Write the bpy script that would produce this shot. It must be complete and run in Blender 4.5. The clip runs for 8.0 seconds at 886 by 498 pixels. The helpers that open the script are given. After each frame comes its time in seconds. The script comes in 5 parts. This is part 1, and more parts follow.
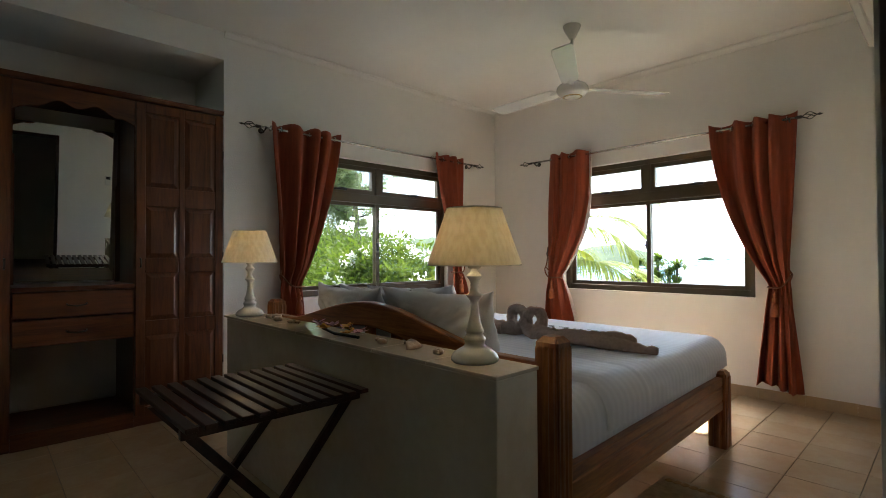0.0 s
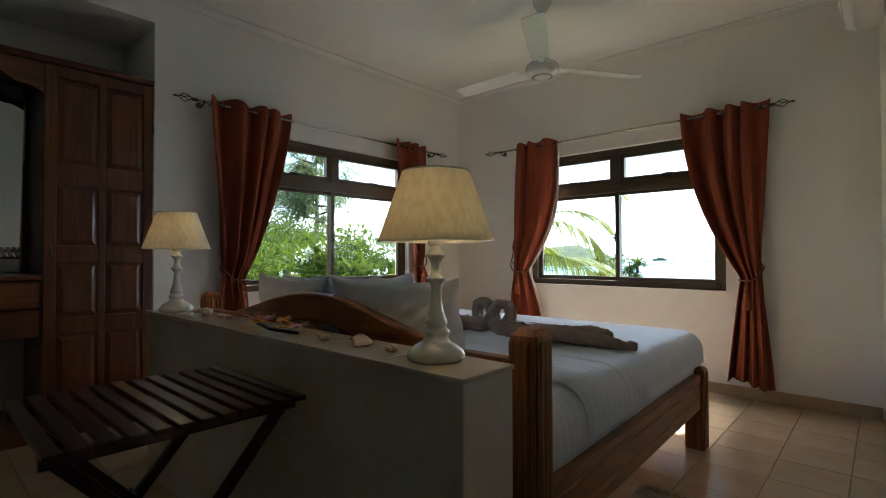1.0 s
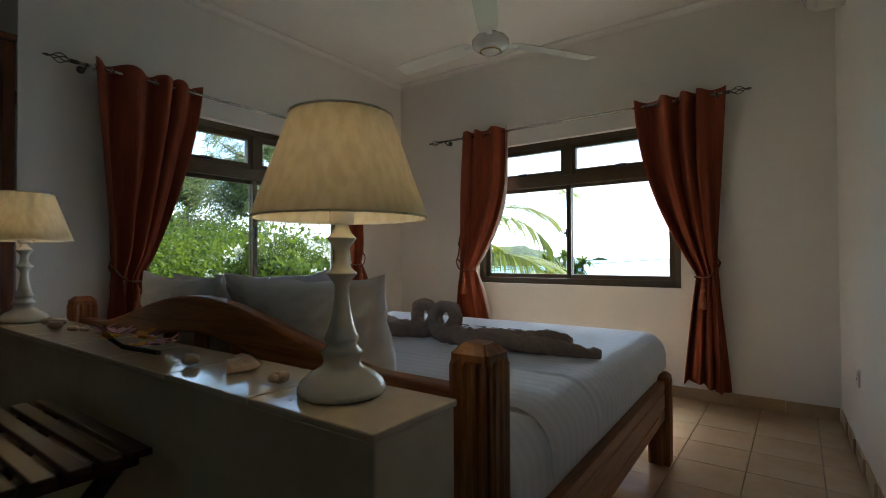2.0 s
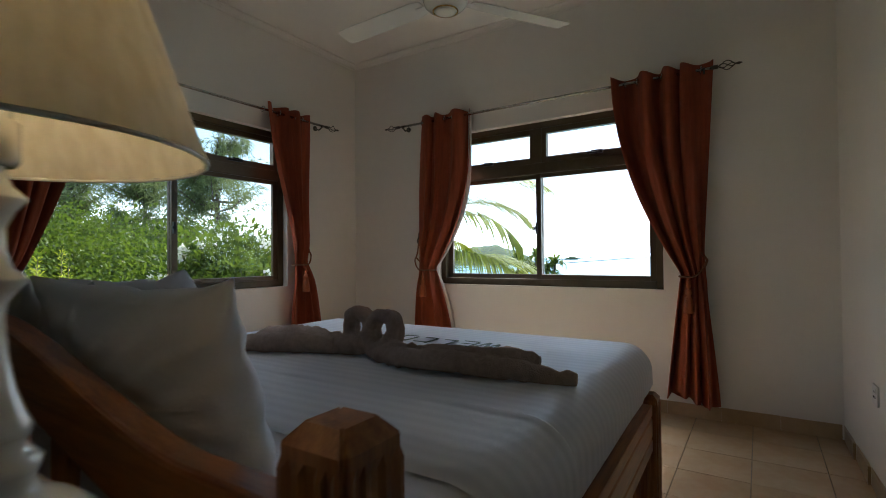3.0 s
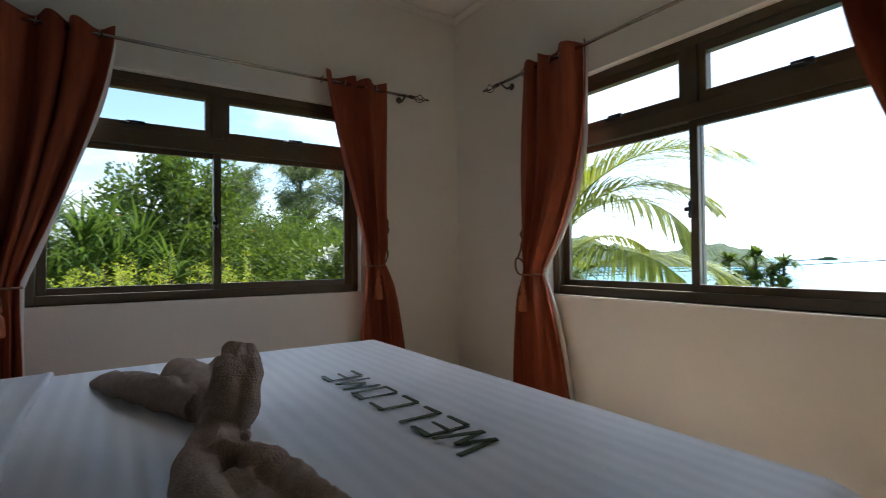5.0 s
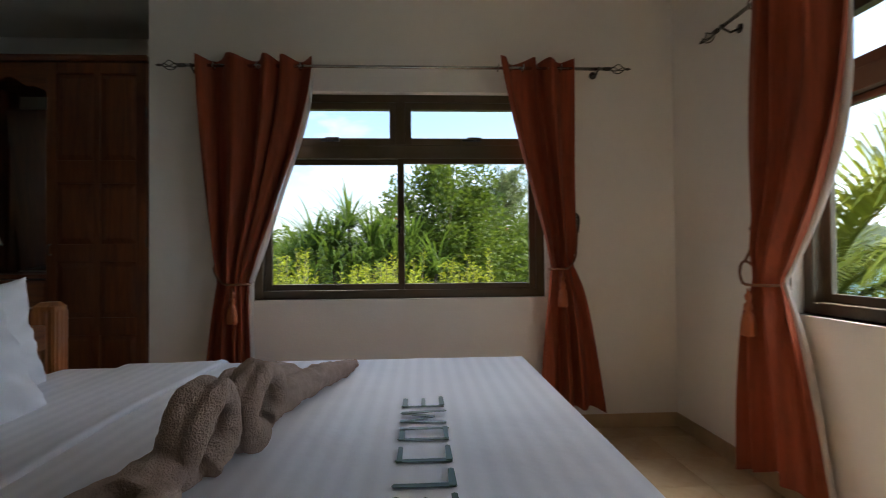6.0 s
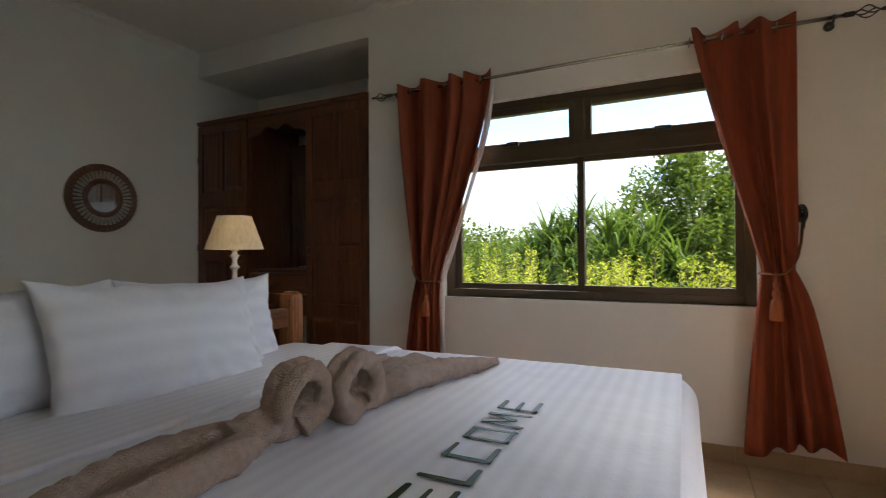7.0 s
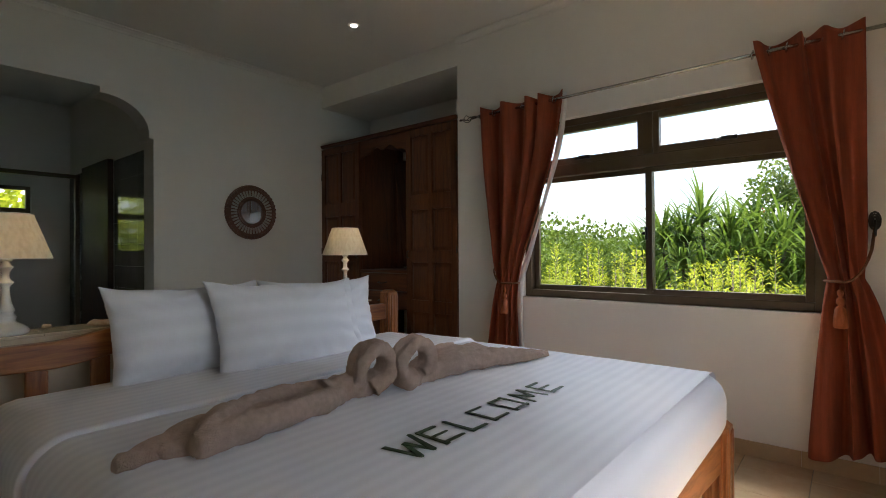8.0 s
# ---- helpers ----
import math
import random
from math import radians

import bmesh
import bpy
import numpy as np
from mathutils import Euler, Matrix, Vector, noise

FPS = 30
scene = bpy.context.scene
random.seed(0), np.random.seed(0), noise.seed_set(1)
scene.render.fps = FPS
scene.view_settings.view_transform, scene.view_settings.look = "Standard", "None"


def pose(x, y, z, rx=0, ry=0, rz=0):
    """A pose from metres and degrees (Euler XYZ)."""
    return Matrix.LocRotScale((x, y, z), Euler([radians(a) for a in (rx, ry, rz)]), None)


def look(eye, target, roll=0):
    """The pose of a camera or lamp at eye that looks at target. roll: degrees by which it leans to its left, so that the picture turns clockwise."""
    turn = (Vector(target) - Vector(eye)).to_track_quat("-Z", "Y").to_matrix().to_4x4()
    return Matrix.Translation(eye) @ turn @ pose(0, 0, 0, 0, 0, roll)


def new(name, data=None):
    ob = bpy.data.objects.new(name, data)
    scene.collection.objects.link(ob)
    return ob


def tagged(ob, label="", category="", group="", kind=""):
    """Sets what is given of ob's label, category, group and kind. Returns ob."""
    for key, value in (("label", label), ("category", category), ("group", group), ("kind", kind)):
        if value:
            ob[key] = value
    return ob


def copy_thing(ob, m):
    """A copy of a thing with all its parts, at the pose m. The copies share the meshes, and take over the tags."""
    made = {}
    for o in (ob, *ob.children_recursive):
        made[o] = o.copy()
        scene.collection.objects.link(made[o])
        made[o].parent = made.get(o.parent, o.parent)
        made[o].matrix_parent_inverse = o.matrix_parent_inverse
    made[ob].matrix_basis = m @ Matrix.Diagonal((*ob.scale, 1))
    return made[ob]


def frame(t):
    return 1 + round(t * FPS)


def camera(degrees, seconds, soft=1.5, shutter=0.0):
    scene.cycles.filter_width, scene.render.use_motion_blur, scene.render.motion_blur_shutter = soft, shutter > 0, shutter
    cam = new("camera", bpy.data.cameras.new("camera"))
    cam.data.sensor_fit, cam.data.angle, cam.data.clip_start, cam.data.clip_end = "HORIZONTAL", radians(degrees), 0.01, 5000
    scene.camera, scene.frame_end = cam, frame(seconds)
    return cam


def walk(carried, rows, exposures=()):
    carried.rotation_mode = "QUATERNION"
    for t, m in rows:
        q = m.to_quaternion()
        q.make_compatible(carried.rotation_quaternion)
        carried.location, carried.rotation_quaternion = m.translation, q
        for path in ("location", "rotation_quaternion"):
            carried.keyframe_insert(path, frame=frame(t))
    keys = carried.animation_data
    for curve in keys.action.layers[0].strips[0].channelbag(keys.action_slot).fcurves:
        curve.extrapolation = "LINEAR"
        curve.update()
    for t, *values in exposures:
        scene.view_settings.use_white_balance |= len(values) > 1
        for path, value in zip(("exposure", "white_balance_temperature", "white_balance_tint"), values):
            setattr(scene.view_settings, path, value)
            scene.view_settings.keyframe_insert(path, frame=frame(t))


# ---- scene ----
cam = camera(84.4, 8.0, soft=0.9, shutter=0.25)
PATH = [
    (0, (3.756, -4.425, 1.12), (2.306, -3.047, 1.151), -0.3),
    (0.5, (3.676, -4.335, 1.087), (2.266, -2.917, 1.116), -0.2),
    (1, (3.559, -4.208, 1.054), (2.218, -2.725, 1.084), -0.1),
    (1.5, (3.458, -4.07, 1.032), (2.205, -2.511, 1.063), -0.2),
    (1.7, (3.413, -3.996, 1.03), (2.192, -2.413, 1.06), -0.3),
    (2.8, (3.196, -3.499, 1.012), (2.108, -1.821, 1.046), -0.3),
    (3, (3.179, -3.403, 1.012), (2.092, -1.724, 1.042), -0.5),
    (3.5, (3.133, -3.097, 0.984), (2.043, -1.421, 1.019), -0.5),
    (4, (3.073, -2.776, 0.961), (1.883, -1.169, 0.994), -0.6),
    (4.2, (3.062, -2.659, 0.968), (1.793, -1.113, 1.005), -0.8),
    (5.3, (3.002, -1.943, 1.023), (1.199, -1.077, 1.055), -0.4),
    (5.5, (2.992, -1.822, 1.037), (1.112, -1.142, 1.065), -0.4),
    (6, (2.892, -1.543, 1.033), (0.894, -1.45, 1.063), -0.5),
    (6.5, (2.811, -1.315, 1.051), (0.86, -1.752, 1.08), -0.6),
    (7, (2.859, -1.12, 1.056), (1.065, -2.003, 1.079), -0.4),
    (7.5, (2.982, -0.93, 1.076), (1.342, -2.074, 1.104), -0.3),
    (8, (3.08, -0.703, 1.105), (1.543, -1.982, 1.119), -0.4),
]
EXPOSURES = [(0.0, 2.15, 6150, 9), (0.5, 1.9, 5950, 7), (1.0, 1.7, 5850, 6), (1.5, 1.5, 5850, 6), (3.5, 1.0, 5850, 8), (5.5, 1.0, 6000, 10), (6.5, 1.5, 6600, 13), (7.0, 1.65, 6600, 13), (8.0, 1.75, 6500, 12)]
walk(cam, [(t, look(eye, target, roll)) for t, eye, target, roll in PATH], EXPOSURES)

# ---- world, sun, exposure ----
world = bpy.data.worlds.new("sky")
scene.world = world
world.use_nodes = True
wn, wl = world.node_tree.nodes, world.node_tree.links
wn.clear()
SUN_AZ, SUN_EL = 4.0, 52.5
w_out = wn.new("ShaderNodeOutputWorld")
w_bg = wn.new("ShaderNodeBackground")
w_sky = wn.new("ShaderNodeTexSky")
w_sky.sky_type, w_sky.sun_disc = "NISHITA", False
w_sky.sun_elevation, w_sky.sun_rotation = radians(SUN_EL), radians(-SUN_AZ)
w_co = wn.new("ShaderNodeTexCoord")
w_map = wn.new("ShaderNodeMapping")
w_map.inputs["Scale"].default_value = (1.0, 1.0, 2.6)
w_noise = wn.new("ShaderNodeTexNoise")
w_noise.inputs["Scale"].default_value, w_noise.inputs["Detail"].default_value, w_noise.inputs["Roughness"].default_value = 2.6, 9.0, 0.58
w_ramp = wn.new("ShaderNodeValToRGB")
w_ramp.color_ramp.elements[0].position, w_ramp.color_ramp.elements[1].position = 0.50, 0.70
w_mix = wn.new("ShaderNodeMixRGB")
w_mix.inputs[2].default_value = (5.6, 5.8, 6.1, 1)
wl.new(w_co.outputs["Generated"], w_map.inputs[0])
wl.new(w_map.outputs[0], w_noise.inputs["Vector"])
wl.new(w_noise.outputs[0], w_ramp.inputs[0])
wl.new(w_ramp.outputs[0], w_mix.inputs[0])
wl.new(w_sky.outputs[0], w_mix.inputs[1])
# bright sea haze low over the horizon
w_sep, w_haze, w_mix2 = wn.new("ShaderNodeSeparateXYZ"), wn.new("ShaderNodeMapRange"), wn.new("ShaderNodeMixRGB")
w_haze.inputs[1].default_value, w_haze.inputs[2].default_value, w_haze.inputs[3].default_value, w_haze.inputs[4].default_value = 0.0, 0.13, 0.92, 0.0
# brighter towards the sun's side of the sky
w_glow = wn.new("ShaderNodeMapRange")
w_glow.inputs[1].default_value, w_glow.inputs[2].default_value, w_glow.inputs[3].default_value, w_glow.inputs[4].default_value = -0.15, 0.9, 2.6, 22.0
w_glow.interpolation_type = "SMOOTHERSTEP"
w_tint = wn.new("ShaderNodeMixRGB")
w_tint.blend_type = "MULTIPLY"
w_tint.inputs[0].default_value = 1.0
w_tint.inputs[1].default_value = (0.9, 1.0, 1.1, 1)
wl.new(w_glow.outputs[0], w_tint.inputs[2]), wl.new(w_tint.outputs[0], w_mix2.inputs[2])
wl.new(w_co.outputs["Generated"], w_sep.inputs[0]), wl.new(w_sep.outputs[2], w_haze.inputs[0]), wl.new(w_sep.outputs[1], w_glow.inputs[0])
wl.new(w_haze.outputs[0], w_mix2.inputs[0]), wl.new(w_mix.outputs[0], w_mix2.inputs[1])
wl.new(w_mix2.outputs[0], w_bg.inputs[0])
w_bg.inputs[1].default_value = 0.15
wl.new(w_bg.outputs[0], w_out.inputs[0])

sun = new("sun", bpy.data.lights.new("sun", "SUN"))
sun.data.energy, sun.data.angle, sun.data.color = 5.0, radians(0.6), (1.0, 0.95, 0.86)
sun_from = Vector((-math.sin(radians(SUN_AZ)) * math.cos(radians(SUN_EL)), math.cos(radians(SUN_AZ)) * math.cos(radians(SUN_EL)), math.sin(radians(SUN_EL))))
sun.matrix_world = look(sun_from * 30, (0, 0, 0))


# added area lamps outside the two windows, above the view, standing in for skylight
for sky_name, at_, to_, wide, high, watts in (("sky_fill_north", (1.8, 1.0, 3.35), (1.8, -2.2, 0.6), 1.7, 1.2, 12), ("sky_fill_west", (-1.0, -1.66, 3.2), (2.4, -1.66, 0.5), 1.7, 1.2, 52)):
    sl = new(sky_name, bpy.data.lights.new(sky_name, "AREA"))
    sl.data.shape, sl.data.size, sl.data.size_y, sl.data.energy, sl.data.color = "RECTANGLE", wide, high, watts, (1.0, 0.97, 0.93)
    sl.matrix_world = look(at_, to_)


# ---- materials ----
def material(name, base, rough=0.6, metal=0.0, vary=0.0, scale=8.0, bump=0.0, bump_scale=60.0, second=None, stretch=(1, 1, 1), coat=0.0, random_by=0.0, transmit=0.0):
    """A procedural surface: base colour with a two-scale mottling and a fine relief."""
    m = bpy.data.materials.new(name)
    m.use_nodes = True
    n, l = m.node_tree.nodes, m.node_tree.links
    p = n["Principled BSDF"]
    p.inputs["Base Color"].default_value = (*base, 1)
    p.inputs["Roughness"].default_value, p.inputs["Metallic"].default_value = rough, metal
    p.inputs["Coat Weight"].default_value = coat
    co = n.new("ShaderNodeTexCoord")
    mp = n.new("ShaderNodeMapping")
    mp.inputs["Scale"].default_value = stretch
    l.new(co.outputs["Object"], mp.inputs[0])
    if vary:
        a = n.new("ShaderNodeTexNoise")
        a.inputs["Scale"].default_value, a.inputs["Detail"].default_value = scale, 8
        b = n.new("ShaderNodeTexNoise")
        b.inputs["Scale"].default_value, b.inputs["Detail"].default_value = scale * 7.3, 4
        l.new(mp.outputs[0], a.inputs["Vector"]), l.new(mp.outputs[0], b.inputs["Vector"])
        add = n.new("ShaderNodeMath")
        add.operation = "MULTIPLY_ADD"
        add.inputs[1].default_value = 0.35
        l.new(b.outputs[0], add.inputs[0]), l.new(a.outputs[0], add.inputs[2])
        ramp = n.new("ShaderNodeValToRGB")
        dark = second or tuple(c * (1 - vary) for c in base)
        ramp.color_ramp.elements[0].position, ramp.color_ramp.elements[0].color = 0.42, (*dark, 1)
        ramp.color_ramp.elements[1].position, ramp.color_ramp.elements[1].color = 0.88, (*base, 1)
        l.new(add.outputs[0], ramp.inputs[0])
        last = ramp.outputs[0]
        if random_by:
            info = n.new("ShaderNodeObjectInfo")
            hsv = n.new("ShaderNodeHueSaturation")
            rng = n.new("ShaderNodeMapRange")
            rng.inputs[3].default_value, rng.inputs[4].default_value = 1 - random_by, 1 + random_by
            l.new(info.outputs["Random"], rng.inputs[0]), l.new(rng.outputs[0], hsv.inputs["Value"]), l.new(last, hsv.inputs["Color"])
            last = hsv.outputs[0]
        l.new(last, p.inputs["Base Color"])
    if bump:
        c = n.new("ShaderNodeTexNoise")
        c.inputs["Scale"].default_value, c.inputs["Detail"].default_value = bump_scale, 6
        l.new(mp.outputs[0], c.inputs["Vector"])
        bp = n.new("ShaderNodeBump")
        bp.inputs["Strength"].default_value, bp.inputs["Distance"].default_value = bump, 0.01
        l.new(c.outputs[0], bp.inputs["Height"]), l.new(bp.outputs[0], p.inputs["Normal"])
    if transmit:
        p.inputs["Transmission Weight"].default_value = transmit
    return m


def wood(name, light, dark, axis, rough=0.35, coat=0.25):
    """Varnished timber with grain running along one axis."""
    m = bpy.data.materials.new(name)
    m.use_nodes = True
    n, l = m.node_tree.nodes, m.node_tree.links
    p = n["Principled BSDF"]
    p.inputs["Roughness"].default_value, p.inputs["Coat Weight"].default_value, p.inputs["Coat Roughness"].default_value = rough, coat, 0.15
    co, mp = n.new("ShaderNodeTexCoord"), n.new("ShaderNodeMapping")
    mp.inputs["Scale"].default_value = [(1.2 if i == axis else 14.0) for i in range(3)]
    l.new(co.outputs["Object"], mp.inputs[0])
    info = n.new("ShaderNodeObjectInfo")
    l.new(info.outputs["Random"], mp.inputs["Location"])
    a, b = n.new("ShaderNodeTexNoise"), n.new("ShaderNodeTexNoise")
    a.inputs["Scale"].default_value, a.inputs["Detail"].default_value, a.inputs["Distortion"].default_value = 1.6, 6, 1.2
    b.inputs["Scale"].default_value, b.inputs["Detail"].default_value = 14.0, 5
    l.new(mp.outputs[0], a.inputs["Vector"]), l.new(mp.outputs[0], b.inputs["Vector"])
    add = n.new("ShaderNodeMath")
    add.operation, add.inputs[1].default_value = "MULTIPLY_ADD", 0.4
    l.new(b.outputs[0], add.inputs[0]), l.new(a.outputs[0], add.inputs[2])
    ramp = n.new("ShaderNodeValToRGB")
    ramp.color_ramp.elements[0].position, ramp.color_ramp.elements[0].color = 0.5, (*dark, 1)
    ramp.color_ramp.elements[1].position, ramp.color_ramp.elements[1].color = 0.85, (*light, 1)
    l.new(add.outputs[0], ramp.inputs[0]), l.new(ramp.outputs[0], p.inputs["Base Color"])
    bp = n.new("ShaderNodeBump")
    bp.inputs["Strength"].default_value, bp.inputs["Distance"].default_value = 0.12, 0.004
    l.new(add.outputs[0], bp.inputs["Height"]), l.new(bp.outputs[0], p.inputs["Normal"])
    return m


M_WALL = material("white_wall_paint", (0.87, 0.845, 0.785), 0.75, vary=0.05, scale=1.7, bump=0.12, bump_scale=90)
M_CEIL = material("white_ceiling_paint", (0.87, 0.85, 0.795), 0.8, vary=0.05, scale=1.2, bump=0.1, bump_scale=60)
M_TILE = material("cream_floor_tile", (0.56, 0.43, 0.28), 0.2, vary=0.3, scale=3.2, second=(0.47, 0.32, 0.18), random_by=0.06, bump=0.02, bump_scale=25)
M_GROUT = material("tile_grout", (0.3, 0.25, 0.19), 0.9, vary=0.3, scale=20)
M_BASE = material("skirting_tile", (0.52, 0.37, 0.21), 0.3, vary=0.25, scale=4, random_by=0.05)
M_ALU = material("bronze_aluminium", (0.12, 0.09, 0.055), 0.38, metal=0.5, vary=0.2, scale=12, bump=0.03, bump_scale=200)
M_BLACK = material("black_plastic", (0.012, 0.012, 0.012), 0.4, vary=0.2, scale=30)
M_LEDGE = material("polished_cream_marble", (0.74, 0.66, 0.52), 0.12, vary=0.3, scale=3.5, second=(0.62, 0.51, 0.36), coat=0.3)
M_CURT = material("terracotta_curtain_cloth", (0.33, 0.068, 0.024), 0.85, vary=0.35, scale=40, stretch=(1, 1, 0.06), bump=0.25, bump_scale=500)
M_LINING = material("white_curtain_lining", (0.75, 0.74, 0.72), 0.8, vary=0.06, scale=20)
M_STEEL = material("brushed_steel", (0.55, 0.54, 0.52), 0.25, metal=1.0, vary=0.1, scale=40)
M_IRON = material("pewter_iron", (0.10, 0.09, 0.08), 0.4, metal=0.8, vary=0.3, scale=60)
M_GOLDROPE = material("copper_gold_cord", (0.24, 0.085, 0.028), 0.6, vary=0.45, scale=120, bump=0.5, bump_scale=300)
M_BEDX = wood("honey_wood_along_x", (0.4, 0.15, 0.042), (0.17, 0.05, 0.015), 0)
M_BEDY = wood("honey_wood_along_y", (0.4, 0.15, 0.042), (0.17, 0.05, 0.015), 1)
M_BEDZ = wood("honey_wood_along_z", (0.4, 0.15, 0.042), (0.17, 0.05, 0.015), 2)
M_WARZ = wood("dark_red_wood_along_z", (0.165, 0.05, 0.014), (0.07, 0.018, 0.006), 2, 0.4, 0.15)
M_WARY = wood("dark_red_wood_along_y", (0.165, 0.05, 0.014), (0.07, 0.018, 0.006), 1, 0.4, 0.15)
M_RACK = wood("near_black_stained_wood", (0.045, 0.016, 0.01), (0.018, 0.008, 0.006), 0, 0.3, 0.3)
M_WHITE = material("white_gloss_enamel", (0.78, 0.77, 0.73), 0.22, vary=0.04, scale=10, coat=0.4)


# ---- building helpers ----
def part(name, bm, mat, parent=None, label="", smooth=False, bevel=0.0):
    me = bpy.data.meshes.new(name)
    bm.to_mesh(me)
    bm.free()
    for mt in (mat if isinstance(mat, (list, tuple)) else [mat]):
        me.materials.append(mt)
    if smooth:
        for f in me.polygons:
            f.use_smooth = True
    ob = new(name, me)
    ob.parent = parent
    if label:
        ob["label"] = label
    if bevel:
        md = ob.modifiers.new("edge", "BEVEL")
        md.width, md.segments, md.limit_method = bevel, 2, "ANGLE"
    return ob


def thing(name, x, y, z, label, category, group="", kind="", rz=0):
    e = new(name)
    e.empty_display_size = 0.05
    e.matrix_world = pose(x, y, z, 0, 0, rz)
    return tagged(e, label, category, group, kind)


def box(bm, x0, x1, y0, y1, z0, z1):
    v = [bm.verts.new((x, y, z)) for z in (z0, z1) for x, y in ((x0, y0), (x1, y0), (x1, y1), (x0, y1))]
    for f in ((3, 2, 1, 0), (4, 5, 6, 7), (0, 1, 5, 4), (1, 2, 6, 5), (2, 3, 7, 6), (3, 0, 4, 7)):
        bm.faces.new([v[i] for i in f])
    return bm


def boxes(*dims):
    bm = bmesh.new()
    for d in dims:
        box(bm, *d)
    return bm


def lathe(profile, steps=32, bm=None, cx=0, cy=0):
    """A turned shape from (radius, height) pairs, closed at both ends."""
    bm = bm or bmesh.new()
    rings = [[bm.verts.new((cx + r * math.cos(2 * math.pi * i / steps), cy + r * math.sin(2 * math.pi * i / steps), z)) for i in range(steps)] for r, z in profile]
    for a, b in zip(rings, rings[1:]):
        for i in range(steps):
            bm.faces.new((a[i], a[(i + 1) % steps], b[(i + 1) % steps], b[i]))
    bm.faces.new(rings[0][::-1])
    bm.faces.new(rings[-1])
    return bm


def tube(points, radius, steps=8, bm=None, ends=None):
    """A round bar along points; ends: radii at each point when they differ."""
    bm = bm or bmesh.new()
    pts = [Vector(p) for p in points]
    rings, side = [], None
    for i, p in enumerate(pts):
        d = (pts[min(i + 1, len(pts) - 1)] - pts[max(i - 1, 0)]).normalized()
        if side is None:
            side = d.orthogonal().normalized()
        side = (side - d * side.dot(d)).normalized()
        up = d.cross(side)
        r = ends[i] if ends else radius
        rings.append([bm.verts.new(p + (side * math.cos(2 * math.pi * k / steps) + up * math.sin(2 * math.pi * k / steps)) * r) for k in range(steps)])
    for a, b in zip(rings, rings[1:]):
        for k in range(steps):
            bm.faces.new((a[k], a[(k + 1) % steps], b[(k + 1) % steps], b[k]))
    bm.faces.new(rings[0][::-1])
    bm.faces.new(rings[-1])
    return bm


def prism(outline, axis, lo, hi, bm=None):
    """Extrudes a flat outline of (u, v) pairs along an axis (0: uv = yz, 1: uv = xz, 2: uv = xy)."""
    bm = bm or bmesh.new()
    put = {0: lambda u, v, w: (w, u, v), 1: lambda u, v, w: (u, w, v), 2: lambda u, v, w: (u, v, w)}[axis]
    a = [bm.verts.new(put(u, v, lo)) for u, v in outline]
    b = [bm.verts.new(put(u, v, hi)) for u, v in outline]
    n = len(a)
    for i in range(n):
        bm.faces.new((a[i], a[(i + 1) % n], b[(i + 1) % n], b[i]))
    bm.faces.new(a[::-1])
    bm.faces.new(b)
    bmesh.ops.recalc_face_normals(bm, faces=bm.faces)
    return bm


def structure(name, bm, mat, label, category, bevel=0.0, smooth=False):
    return tagged(part(name, bm, mat, None, "", smooth, bevel), label, category, "", "structure")


# ---- the room ----
H = 2.81            # ceiling
EX = 3.55           # east wall at its north end
SY = -4.885         # south wall
T = 0.2             # wall thickness
WA = (-2.525, -0.79, 0.785, 2.01)   # west window: y0, y1, z0, z1
WB = (0.925, 2.66, 0.785, 2.01)    # north window: x0, x1, z0, z1


def ex(y):
    """The east wall runs slightly out of square."""
    return EX - 0.041 * y


structure("wall_west", boxes((-T, 0, -3.105, WA[0], 0, H), (-T, 0, WA[1], T, 0, H), (-T, 0, WA[0], WA[1], 0, WA[2]), (-T, 0, WA[0], WA[1], WA[3], H),
                             (-0.66, 0, SY, -3.105, 2.6, H), (-0.86, -0.66, -5.085, -2.905, 0, H), (-0.66, -T, -3.105, -2.905, 0, H)),
          M_WALL, "white painted plaster wall with an alcove and a window", "wall")
structure("wall_north", boxes((0, WB[0], 0, T, 0, H), (WB[1], EX + T, 0, T, 0, H), (WB[0], WB[1], 0, T, 0, WB[2]), (WB[0], WB[1], 0, T, WB[3], H)),
          M_WALL, "white painted plaster wall with a wide window", "wall")
east = bmesh.new()
DOOR_Y = -3.85
for ya, yb, z0 in ((DOOR_Y, 0.0, 0.0), (-5.085, DOOR_Y, 2.05)):
    xa, xb = ex(ya), ex(yb)
    prism([(xa, ya), (xa + T, ya), (xb + T, yb), (xb, yb)], 2, z0, H, east)
structure("wall_east", east, M_WALL, "white painted plaster wall with a doorway", "wall")

# south wall with a stepped arch
arch = [(-0.66, 0), (1.59, 0), (1.59, 2.01), (1.62, 2.01), (1.62, 2.05)]
for k in range(9):
    a = math.radians(180 - 10 * k - 5)
    arch.append((1.92 + 0.30 * math.cos(a), 2.04 + 0.25 * math.sin(a)))
arch += [(1.945, 2.29), (1.945, 2.335)]
right = [(5.05 - x, z) for x, z in reversed(arch[1:])]
arch += right + [(EX + 0.42, 0), (EX + 0.42, H), (-0.66, H)]
structure("wall_south", prism(arch, 1, SY - T, SY), M_WALL, "white painted wall with a stepped arch opening", "wall")

structure("floor", boxes((-0.86, 6.0, -8.0, 0.2, -0.12, -0.006)), M_GROUT, "pale grout bed under cream floor tiles", "floor")
structure("ceiling", boxes((-0.86, 6.0, -8.0, 0.2, H, H + 0.15)), M_CEIL, "white painted smooth ceiling", "ceiling")

